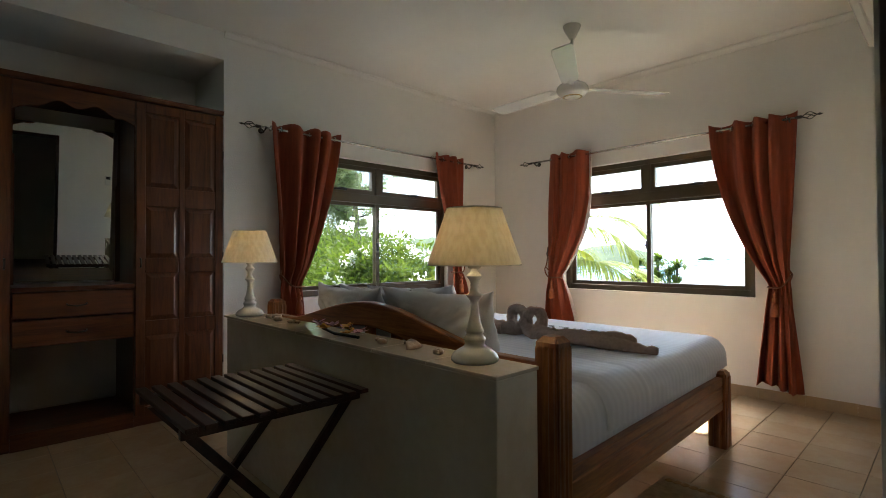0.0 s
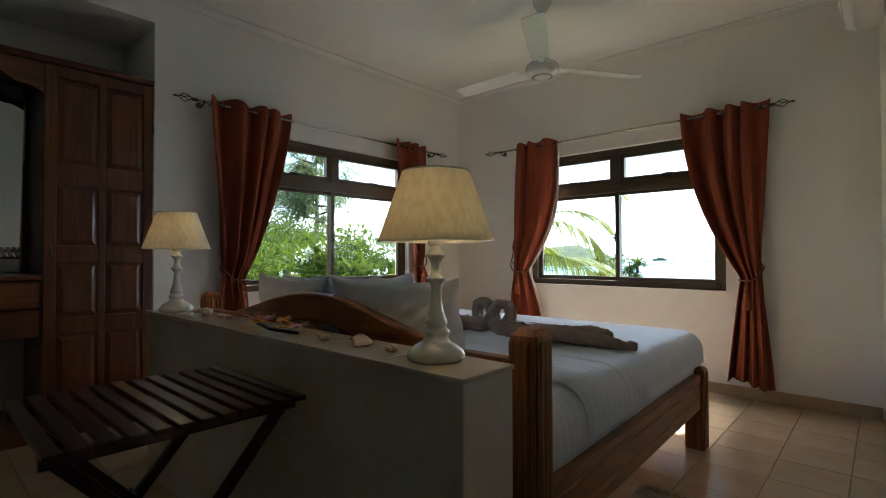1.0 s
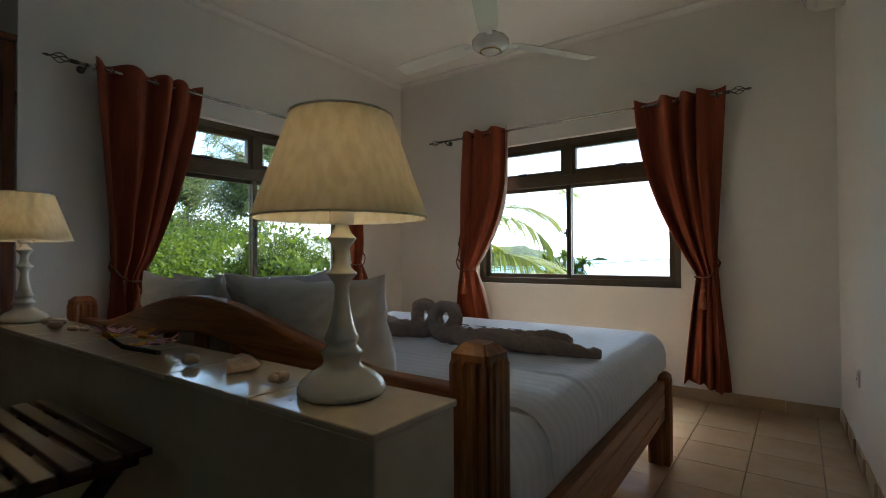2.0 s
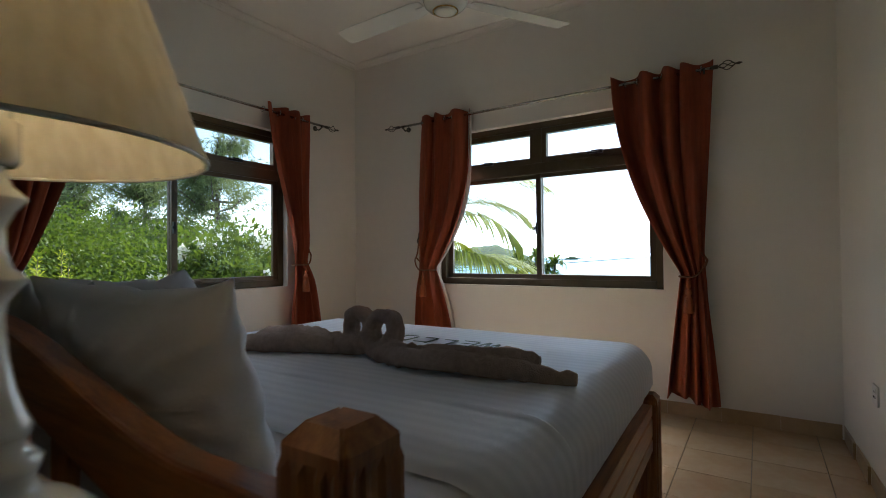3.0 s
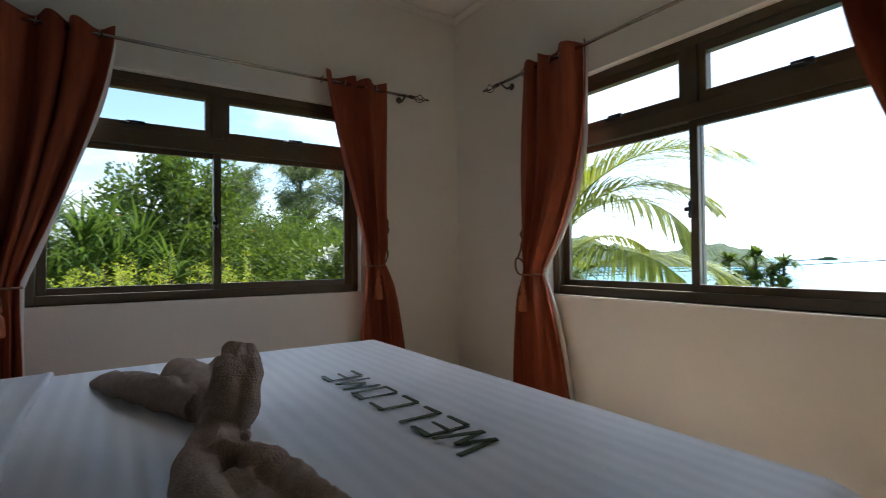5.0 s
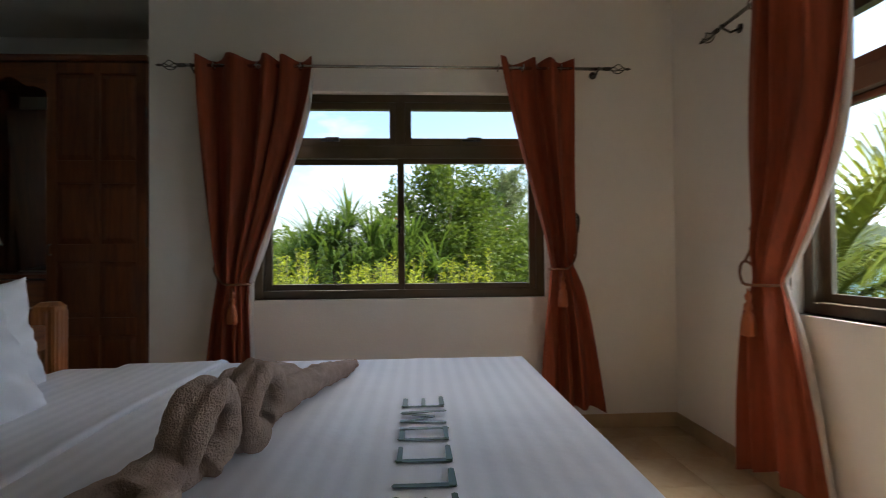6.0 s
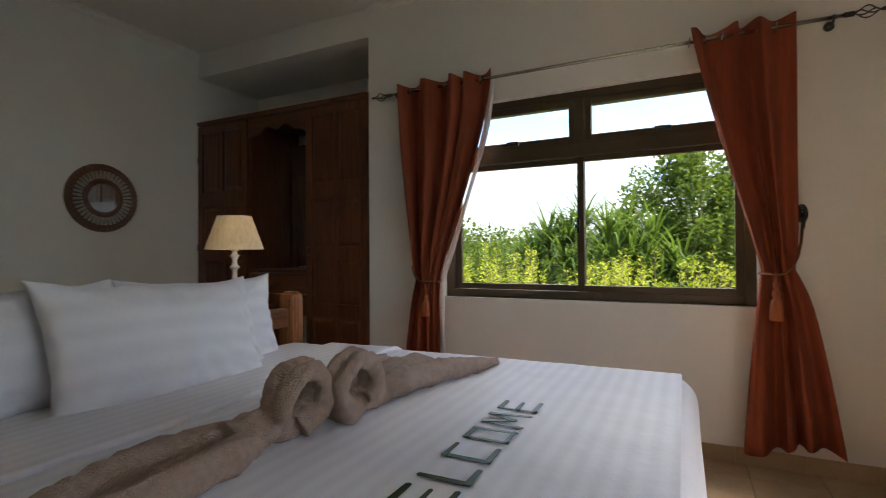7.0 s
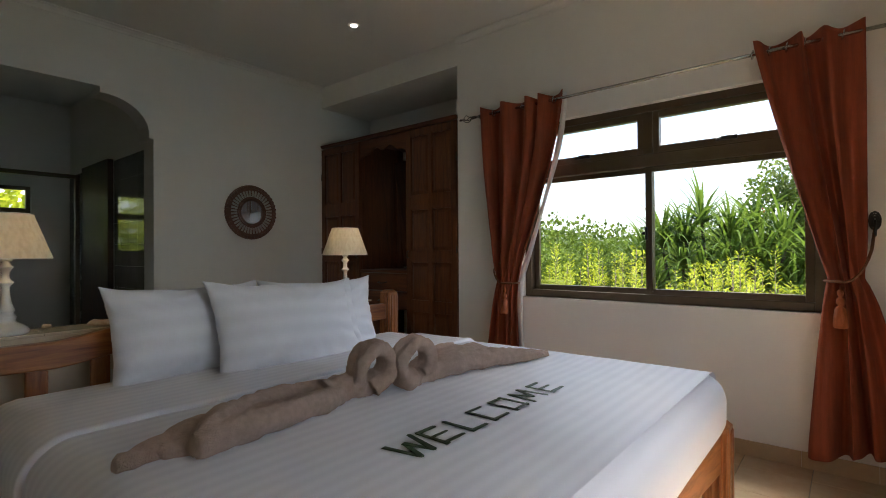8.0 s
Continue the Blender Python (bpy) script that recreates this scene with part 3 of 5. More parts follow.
def wardrobe_door(y0, y1, hinge):
    d = wp("door", boxes((-0.028, -0.004, y0 + 0.004, y1 - 0.004, 0.075, WZ - 0.012)), M_WARZ, bevel=0.002)
    rows = ((0.13, 0.60), (0.70, 1.02), (1.12, 1.47), (1.60, 2.10))
    w = (y1 - y0)
    cols = ((y0 + 0.06, y0 + w / 2 - 0.018), (y0 + w / 2 + 0.018, y1 - 0.06))
    # stiles and rails stand proud, and each panel is a raised field
    frame = bmesh.new()
    edges = [(y0 + 0.004, y0 + 0.06), (y0 + w / 2 - 0.018, y0 + w / 2 + 0.018), (y1 - 0.06, y1 - 0.004)]
    for a, b in edges:
        box(frame, -0.004, 0.012, a, b, 0.075, WZ - 0.012)
    zs = [0.075] + [v for r in rows for v in r] + [WZ - 0.012]
    for a, b in zip(zs[::2], zs[1::2]):
        for c in cols:
            box(frame, -0.004, 0.0115, c[0], c[1], a, b)
    wp("door_frame", frame, M_WARZ, under=d, bevel=0.003)
    for a, b in rows:
        for c in cols:
            bm = bmesh.new()
            m = 0.032
            lo = [bm.verts.new((-0.0035, y, z)) for y, z in ((c[0] + 0.004, a + 0.004), (c[1] - 0.004, a + 0.004), (c[1] - 0.004, b - 0.004), (c[0] + 0.004, b - 0.004))]
            hi = [bm.verts.new((0.009, y, z)) for y, z in ((c[0] + m, a + m), (c[1] - m, a + m), (c[1] - m, b - m), (c[0] + m, b - m))]
            for i in range(4):
                bm.faces.new((lo[i], lo[(i + 1) % 4], hi[(i + 1) % 4], hi[i]))
            bm.faces.new(hi)
            wp("panel", bm, M_WARZ, under=d, bevel=0)
    ky = y0 + 0.03 if hinge > 0 else y1 - 0.03
    wp("handle", tube([(0.012, ky, 1.06), (0.03, ky, 1.065), (0.033, ky, 1.09), (0.03, ky, 1.115), (0.012, ky, 1.12)], 0.005, 8), M_IRON, "dark metal pull handle", under=d, smooth=True, bevel=0)
    for z in (0.35, 1.1, 1.85):
        hy = y1 - 0.004 if hinge > 0 else y0 + 0.004
        wp("hinge", lathe([(0.005, z), (0.005, z + 0.06)], 10, None, 0.012, hy), M_IRON, "small dark hinge", under=d, bevel=0)


wardrobe_door(SEC[2] + 0.0, W1, 1)
wardrobe_door(W0, SEC[1], -1)
# scalloped valance over the dresser
val = [(SEC[1], WZ - 0.01)]
for k in range(41):
    u = k / 40
    z = 2.035 + 0.035 * math.sin(math.pi * u) ** 2 + 0.022 * math.cos(u * 6 * math.pi) * (0.4 + 0.6 * math.sin(math.pi * u)) - 0.05 * (max(0, 0.12 - min(u, 1 - u)) / 0.12)
    val.append((SEC[1] + (SEC[2] - SEC[1]) * u, z))
val.append((SEC[2], WZ - 0.01))
wp("valance", prism(val, 0, -0.024, -0.002), M_WARY, "scalloped wooden valance", bevel=0.004)
wp("dresser_top", boxes((-0.58, 0.004, SEC[1], SEC[2], 0.925, 0.95)), M_WARY)
for z0, z1 in ((0.765, 0.918), (0.6, 0.755)):
    dr = wp("drawer", boxes((-0.4, 0.0, SEC[1] + 0.006, SEC[2] - 0.006, z0, z1)), M_WARY, bevel=0.004)
    c = (SEC[1] + SEC[2]) / 2
    wp("handle", tube([(0.0, c - 0.05, (z0 + z1) / 2), (0.022, c - 0.045, (z0 + z1) / 2 - 0.006), (0.026, c, (z0 + z1) / 2 - 0.012), (0.022, c + 0.045, (z0 + z1) / 2 - 0.006), (0.0, c + 0.05, (z0 + z1) / 2)], 0.005, 8), M_IRON, "dark metal drawer pull", under=dr, smooth=True, bevel=0)
wp("foot_board", boxes((-0.56, -0.01, SEC[1], SEC[2], 0.0, 0.10)), M_WARY)
wp("dresser_back", boxes((-0.6, -0.585, SEC[1], SEC[2], 0.1, WZ - 0.02)), M_WALL, "pale painted back of the kneehole", bevel=0)
M_MIRROR = material("silvered_mirror", (0.86, 0.88, 0.87), 0.01, metal=1.0)
mir = boxes((-0.004, 0.0, SEC[1] + 0.02, SEC[2] - 0.02, -0.54, 0.53))
bmesh.ops.translate(mir, verts=mir.verts, vec=(0, 3.985, 0))
bmesh.ops.transform(mir, verts=mir.verts, matrix=pose(-0.49, -3.985, 1.5, 0, 5.0, -1.4))
wp("mirror", mir, M_MIRROR, "tall silvered dresser mirror", bevel=0)
wp("mirror_frame", boxes((-0.52, -0.47, SEC[1], SEC[1] + 0.03, 0.95, WZ - 0.02), (-0.52, -0.47, SEC[2] - 0.03, SEC[2], 0.95, WZ - 0.02)), M_WARZ)

# ---- luggage rack ----
rack = thing("luggage_rack", 2.04, -3.72, 0, "near-black stained wooden folding luggage rack with slatted top", "luggage rack")
rack_put = in_thing(rack)


def rp(name, bm, mat, label="", bevel=0.003):
    bmesh.ops.translate(bm, verts=bm.verts, vec=(0.07, 0.07, 0))
    return rack_put(name, bm, mat, label, bevel)


RZ = 0.66
for k in range(12):
    y = -4.075 + k * 0.0506
    rp("slat", boxes((1.68, 2.26, y - 0.017, y + 0.017, RZ - 0.014, RZ)), M_RACK)
for x in (1.74, 2.20):
    rp("rail", boxes((x - 0.012, x + 0.012, -4.09, -3.505, RZ - 0.045, RZ - 0.0145)), M_RACK)
for x, s in ((1.77, 1), (2.17, -1)):
    for q, (ya, yb) in enumerate(((-4.06, -3.53), (-3.53, -4.06))):
        xo = x + s * (0.0 if q else -0.026) * -1
        bm = prism([(ya - 0.02, RZ - 0.045), (ya + 0.02, RZ - 0.045), (yb + 0.02, 0.0), (yb - 0.02, 0.0)], 0, xo - 0.011, xo + 0.011)
        rp("leg", bm, M_RACK)
    rp("pivot_bolt", tube([(x - 0.03, -3.795, 0.33), (x + 0.04, -3.795, 0.33)], 0.006, 8), M_IRON, bevel=0)
rp("stretcher", boxes((1.78, 2.16, -3.995, -3.97, 0.08, 0.11)), M_RACK)
rp("stretcher", boxes((1.78, 2.16, -3.62, -3.595, 0.08, 0.11)), M_RACK)

# ---- table lamps ----
M_SHADE = bpy.data.materials.new("cream_linen_lampshade")
M_SHADE.use_nodes = True
_n, _l = M_SHADE.node_tree.nodes, M_SHADE.node_tree.links
_out, _p = _n["Material Output"], _n["Principled BSDF"]
_p.inputs["Base Color"].default_value, _p.inputs["Roughness"].default_value = (0.72, 0.66, 0.53, 1), 0.85
_tr, _mx, _c, _q, _rp = _n.new("ShaderNodeBsdfTranslucent"), _n.new("ShaderNodeMixShader"), _n.new("ShaderNodeTexCoord"), _n.new("ShaderNodeTexNoise"), _n.new("ShaderNodeValToRGB")
_q.inputs["Scale"].default_value, _q.inputs["Detail"].default_value = 70.0, 6
_mp = _n.new("ShaderNodeMapping")
_mp.inputs["Scale"].default_value = (1, 1, 0.35)
_l.new(_c.outputs["Object"], _mp.inputs[0]), _l.new(_mp.outputs[0], _q.inputs["Vector"]), _l.new(_q.outputs[0], _rp.inputs[0])
_rp.color_ramp.elements[0].color, _rp.color_ramp.elements[1].color = (0.74, 0.69, 0.58, 1), (0.84, 0.8, 0.7, 1)
_rp.color_ramp.elements[0].position, _rp.color_ramp.elements[1].position = 0.35, 0.6
_l.new(_rp.outputs[0], _p.inputs["Base Color"]), _l.new(_rp.outputs[0], _tr.inputs["Color"])
_mx.inputs[0].default_value = 0.45
_l.new(_p.outputs[0], _mx.inputs[1]), _l.new(_tr.outputs[0], _mx.inputs[2]), _l.new(_mx.outputs[0], _out.inputs["Surface"])
M_BULB = bpy.data.materials.new("warm_bulb")
M_BULB.use_nodes = True
_p = M_BULB.node_tree.nodes["Principled BSDF"]
_p.inputs["Emission Color"].default_value, _p.inputs["Emission Strength"].default_value = (1.0, 0.7, 0.36, 1), 7.5


def table_lamp(x, y):
    e = thing("table_lamp", 0, 0, 0, "white turned wooden table lamp with a lit cream shade", "lamp", "bedside lamps")
    prof = [(0.070, 0.0), (0.075, 0.004), (0.0755, 0.012), (0.071, 0.022), (0.058, 0.034), (0.042, 0.043), (0.034, 0.048), (0.031, 0.058), (0.034, 0.066), (0.0355, 0.072), (0.030, 0.078), (0.025, 0.086),
            (0.0285, 0.092), (0.0295, 0.097), (0.025, 0.106), (0.019, 0.125), (0.0145, 0.150), (0.012, 0.178), (0.0135, 0.190), (0.020, 0.199), (0.0265, 0.206), (0.0255, 0.209), (0.017, 0.216), (0.0125, 0.230), (0.0125, 0.246),
            (0.018, 0.258), (0.0255, 0.267), (0.0245, 0.270), (0.017, 0.277), (0.012, 0.288), (0.012, 0.294)]
    part("base", lathe(prof, 40), M_WHITE, e, "glossy white turned base", smooth=True)
    part("lamp_holder", lathe([(0.018, 0.292), (0.021, 0.296), (0.021, 0.325), (0.016, 0.328), (0.016, 0.34)], 20), M_WHITE, e, smooth=True)
    bm = bmesh.new()
    n = 48
    rings = []
    for r, z in ((0.148, 0.302), (0.149, 0.306), (0.118, 0.394), (0.0885, 0.478), (0.0875, 0.482)):
        rings.append([bm.verts.new((r * math.cos(2 * math.pi * i / n), r * math.sin(2 * math.pi * i / n), z)) for i in range(n)])
    for a, b in zip(rings, rings[1:]):
        for i in range(n):
            bm.faces.new((a[i], a[(i + 1) % n], b[(i + 1) % n], b[i]))
    shade = part("shade", bm, M_SHADE, e, "cream linen drum shade", smooth=True)
    md = shade.modifiers.new("thickness", "SOLIDIFY")
    md.thickness, md.offset = 0.0015, -1
    for r, z in ((0.1485, 0.303), (0.088, 0.481)):
        part("shade_ring", tube([(r * math.cos(2 * math.pi * i / 32), r * math.sin(2 * math.pi * i / 32), z) for i in range(33)], 0.002, 6), M_WHITE, e, smooth=True)
    part("shade_carrier", tube([(-0.087, 0, 0.476), (-0.03, 0, 0.47), (-0.016, 0, 0.345), (0.016, 0, 0.345), (0.03, 0, 0.47), (0.087, 0, 0.476)], 0.002, 6), M_STEEL, e, smooth=True)
    part("bulb", lathe([(0.006, 0.338), (0.012, 0.345), (0.02, 0.365), (0.022, 0.385), (0.015, 0.405), (0.004, 0.412)], 16), M_BULB, e, "warm glowing bulb", smooth=True)
    e.matrix_world = pose(x, y, LZ)
    return e


lamp_a = table_lamp(2.70, -3.285)
lamp_b = copy_thing(lamp_a, pose(0.98, -3.305, LZ, 0, 0, 40))

# ---- ceiling fan ----
fan = thing("ceiling_fan", 1.828, -1.273, H, "white three-bladed ceiling fan on a short rod", "fan")
fp = in_thing(fan)


def turned(prof, steps=36):
    bm = lathe(prof[::-1], steps)
    bmesh.ops.translate(bm, verts=bm.verts, vec=(1.828, -1.273, H))
    return bm


fp("canopy", turned([(0.062, 0.0), (0.062, -0.012), (0.045, -0.05), (0.022, -0.095), (0.014, -0.10)]), M_WHITE, smooth=True, bevel=0)
fp("down_rod", turned([(0.0105, -0.095), (0.0105, -0.42)], 16), M_WHITE, smooth=True, bevel=0)
fp("motor", turned([(0.03, -0.40), (0.05, -0.41), (0.07, -0.43), (0.098, -0.44), (0.112, -0.455), (0.115, -0.475), (0.108, -0.495), (0.09, -0.512), (0.07, -0.52), (0.068, -0.523)]), M_WHITE, smooth=True, bevel=0)
fp("badge_ring", turned([(0.066, -0.519), (0.068, -0.526), (0.062, -0.528), (0.06, -0.522)]), material("brass", (0.6, 0.42, 0.12), 0.25, metal=1.0, vary=0.1), "thin brass ring", smooth=True, bevel=0)
fp("cap", turned([(0.058, -0.519), (0.056, -0.53), (0.04, -0.534), (0.02, -0.535)]), M_WHITE, smooth=True, bevel=0)
for a in (57, 177, 297):
    m = pose(1.828, -1.273, H - 0.463, 0, 0, a)
    bm = boxes((0.09, 0.19, -0.018, 0.018, -0.004, 0.001))
    bmesh.ops.transform(bm, verts=bm.verts, matrix=m)
    arm = fp("blade_arm", bm, M_WHITE)
    bm = bmesh.new()
    outline = [(0.14, -0.048), (0.20, -0.062), (0.66, -0.068), (0.745, -0.064), (0.76, -0.05), (0.76, 0.05), (0.745, 0.062), (0.66, 0.066), (0.20, 0.06), (0.14, 0.046)]
    prism(outline, 2, 0.001, 0.007, bm)
    bmesh.ops.transform(bm, verts=bm.verts, matrix=m @ pose(0, 0, 0, 11))
    fp("blade", bm, M_WHITE, "flat white metal blade", bevel=0.002)

# ---- downlight ----
M_LED = bpy.data.materials.new("lit_downlight")
M_LED.use_nodes = True
_p = M_LED.node_tree.nodes["Principled BSDF"]
_p.inputs["Emission Color"].default_value, _p.inputs["Emission Strength"].default_value = (1.0, 0.93, 0.82, 1), 12.0
dl = thing("downlight", 0.702, -3.535, H, "small round recessed ceiling downlight, lit", "ceiling light")
dp = in_thing(dl)
bm = lathe([(0.022, -0.004), (0.03, -0.006), (0.038, -0.003), (0.038, 0.0), (0.022, 0.0)], 28)
bmesh.ops.translate(bm, verts=bm.verts, vec=(0.702, -3.535, H - 0.001))
dp("trim_ring", bm, M_WHITE, smooth=True, bevel=0)
bm = lathe([(0.02, -0.003), (0.02, -0.001)], 24)
bmesh.ops.translate(bm, verts=bm.verts, vec=(0.702, -3.535, H - 0.004))
dp("lens", bm, M_LED, "glowing lens", bevel=0)

# ---- pillows ----
M_PILLOW = M_SHEET.copy()
M_PILLOW.name = "white_pillow_cotton"
for nd in M_PILLOW.node_tree.nodes:
    if nd.type == "TEX_WAVE":
        nd.bands_direction, nd.inputs["Scale"].default_value = "Y", 4.0
    if nd.type == "TEX_NOISE":
        nd.inputs["Scale"].default_value = 9.0


def pillow(m, seed, label, w=0.66, h=0.47, t=0.17):
    """A stuffed pillow lying in its own xy plane: drawn-out corners, a seam all round, soft creases to the corners."""
    bm = bmesh.new()
    n = 48
    for s in (1, -1):
        g = []
        for j in range(n + 1):
            row = []
            for i in range(n + 1):
                u, v = math.sin((-1 + 2 * i / n) * math.pi / 2), math.sin((-1 + 2 * j / n) * math.pi / 2)
                fill = max(0.0, (1 - u * u) * (1 - v * v)) ** 0.42
                x = u * w / 2 * (1 - 0.10 * (1 - abs(v) ** 2.4))
                y = v * h / 2 * (1 - 0.13 * (1 - abs(u) ** 2.4) - 0.012 * math.sin(u * 9 + seed))
                corner = (abs(u) * abs(v)) ** 2
                z = s * (t / 2 * fill + 0.0015)
                z += s * 0.02 * noise.noise(Vector((u * 2.0 + seed, v * 1.7, s * 3.0))) * fill
                # creases that run in from the corners and the sides
                d = math.atan2(abs(v), abs(u) + 1e-4)
                z += s * 0.010 * math.sin(d * 15 + 3 * noise.noise(Vector((u * 2 + seed, v * 2, s)))) * fill * (1 - fill) * 2.2
                z += s * 0.011 * noise.noise(Vector((u * 5 + seed, v * 9, s * 2))) * fill * (1.25 - fill)
                z += 0.03 * corner * noise.noise(Vector((u * 1.3 + seed, v * 1.3, 9)))
                row.append(bm.verts.new((x, y, z)))
            g.append(row)
        for r0, r1 in zip(g, g[1:]):
            for i in range(n):
                f = (r0[i], r0[i + 1], r1[i + 1], r1[i])
                bm.faces.new(f if s > 0 else f[::-1])
    edge = [v for v in bm.verts if v.is_boundary]
    bmesh.ops.remove_doubles(bm, verts=edge, dist=0.0036)
    ob = part("pillow", bm, M_PILLOW, None, smooth=True)
    ob.matrix_world = m
    return tagged(ob, label, "pillow", "pillows")


pillow(pose(2.14, -2.9, 0.765, 105, 0, 2), 1.0, "plump white cotton pillow upright against the headboard", 0.68, 0.44, 0.2)
pillow(pose(1.45, -2.915, 0.755, 104, 0, -3), 2.0, "white cotton pillow standing behind the front pillow", 0.70, 0.44, 0.18)
pillow(pose(1.62, -2.83, 0.76, 110, 0, -2), 7.0, "white cotton pillow squeezed between two others", 0.68, 0.44, 0.14)
pillow(pose(1.78, -2.71, 0.765, 116, -2, -3), 3.0, "front white cotton pillow leaning on the others", 0.74, 0.46, 0.19)


def over_mattress(s):
    """Along the bed's width: flat on top, round the edge and down the side."""
    x0, x1, r = BX0 + 0.113, BX1 - 0.083, 0.11
    c, flat = (x0 + x1) / 2, (x1 - x0) / 2 - r
    sg, a = (1 if s > 0 else -1), abs(s)
    if a <= flat:
        return Vector((c + s, 0, 0.615)), Vector((0, 0, 1))
    ang = min((a - flat) / r, math.pi / 2)
    n = Vector((sg * math.sin(ang), 0, math.cos(ang)))
    p = Vector((c + sg * flat, 0, 0.505)) + n * r
    p.z -= max(0.0, a - flat - r * math.pi / 2)
    return p, n


# folded-back top sheet: a soft band across the bed with a hem
bm = bmesh.new()
rows = []
for i in range(161):
    s = -1.11 + 2.22 * i / 160
    p, nrm = over_mattress(s)
    yo = -2.31 + 0.02 * (s / 1.1) + 0.008 * math.sin(s * 5.1)
    prof = [(0.0, -0.003), (0.002, 0.009), (-0.012, 0.014), (-0.03, 0.009), (-0.055, 0.010), (-0.2, 0.007), (-0.36, 0.006), (-0.38, -0.003)]
    row = []
    for dy, dz in prof:
        lift = dz + (0.003 * noise.noise(Vector((s * 5, dy * 9, 2))) if dz > 0 else 0)
        row.append(bm.verts.new(Vector((p.x - 0.028 * (yo + dy + 3.1), yo + dy, p.z)) + nrm * (lift + 0.006)))
    rows.append(row)
for a, b in zip(rows, rows[1:]):
    for k in range(len(a) - 1):
        bm.faces.new((a[k], b[k], b[k + 1], a[k + 1]))
tagged(part("folded_sheet", bm, M_SHEET, None, smooth=True), "folded-back hem of the white top sheet", "bed sheet")

# top sheet hanging over both sides down to the rails
bm = bmesh.new()
rows = []
for j in range(71):
    g = j / 70
    row = []
    for i in range(181):
        s = -1.11 + 2.22 * i / 180
        p, nrm = over_mattress(s)
        y = -2.55 + 1.42 * g
        down = max(0.0, 0.56 - p.z) / 0.2
        wave = 0.012 * down * (0.75 - down) * math.sin(9.0 * y + 2.0 * math.sin(3 * y) + (1 if s > 0 else 4)) + 0.012 * down * (0.75 - down) * math.sin(23 * y)
        crease = 0.0035 * abs(noise.noise(Vector((s * 3.0, y * 1.2, 4)))) + 0.002 * noise.noise(Vector((s * 8, y * 8, 1)))
        end = 1.0 if g < 0.985 else 0.3
        row.append(bm.verts.new(Vector((p.x - 0.028 * (y + 3.1), y + 0.012 * down, p.z)) + nrm * (0.005 + (wave + 0.006 * down + crease) * end)))
    rows.append(row)
for a, b in zip(rows, rows[1:]):
    for k in range(180):
        bm.faces.new((a[k], a[k + 1], b[k + 1], b[k]))
tagged(part("top_sheet", bm, M_SHEET, None, smooth=True), "white striped cotton top sheet draped over the mattress", "bed sheet")

# ---- towel swans ----
M_TOWEL = material("taupe_terry_towel", (0.50, 0.365, 0.29), 0.95, vary=0.22, scale=60, bump=1.0, bump_scale=260)


def swan(points_neck, lobes, label, seed):
    """A rolled towel folded into a swan: a neck that curls over and two rolls that taper to a tail."""
    bm = bmesh.new()
    twin = ([(x, y + 0.034, z - 0.006) for x, y, z in points_neck[0][2:]], [r * 0.92 for r in points_neck[1][2:]])
    for pts, radii in [points_neck, twin] + lobes:
        # smooth the guide line
        fine, rad = [], []
        for i in range(len(pts) - 1):
            p0, p1, p2, p3 = (Vector(pts[max(i - 1, 0)]), Vector(pts[i]), Vector(pts[i + 1]), Vector(pts[min(i + 2, len(pts) - 1)]))
            for q in range(6):
                g = q / 6
                fine.append(0.5 * ((2 * p1) + (p2 - p0) * g + (2 * p0 - 5 * p1 + 4 * p2 - p3) * g * g + (3 * p1 - p0 - 3 * p2 + p3) * g ** 3))
                rad.append(radii[i] + (radii[i + 1] - radii[i]) * g)
        fine.append(Vector(pts[-1])), rad.append(radii[-1])
        rad = [r * (1 + 0.09 * math.sin(i * 1.7 + seed) * math.sin(i * 0.61)) for i, r in enumerate(rad)]
        tube(fine, 0.04, 20, bm, ends=rad)
    for v in bm.verts:
        p = v.co
        p += Vector((noise.noise(p * 16 + Vector((seed, 0, 0))), noise.noise(p * 16 + Vector((0, seed, 5))), noise.noise(p * 16 + Vector((9, 0, seed))))) * 0.009 + Vector((0, 0.4, 1)) * 0.0085 * noise.noise(Vector((p.x * 30, p.y * 75, seed))) + Vector((0, -0.5, 1)) * 0.006 * math.sin(p.x * 95 + p.y * 60 + 5 * noise.noise(p * 9)) * max(0.0, noise.noise(p * 7 + Vector((3, seed, 0))) + 0.1)
        p.z = max(p.z, 0.621)
        p.y -= 0.008
    ob = part("towel_swan", bm, M_TOWEL, None, smooth=True)
    rm = ob.modifiers.new("merge", "REMESH")
    rm.mode, rm.voxel_size, rm.use_smooth_shade = "VOXEL", 0.0038, True
    sm = ob.modifiers.new("soften", "SMOOTH")
    sm.factor, sm.iterations = 0.5, 1
    return tagged(ob, label, "towel", "towel swans")


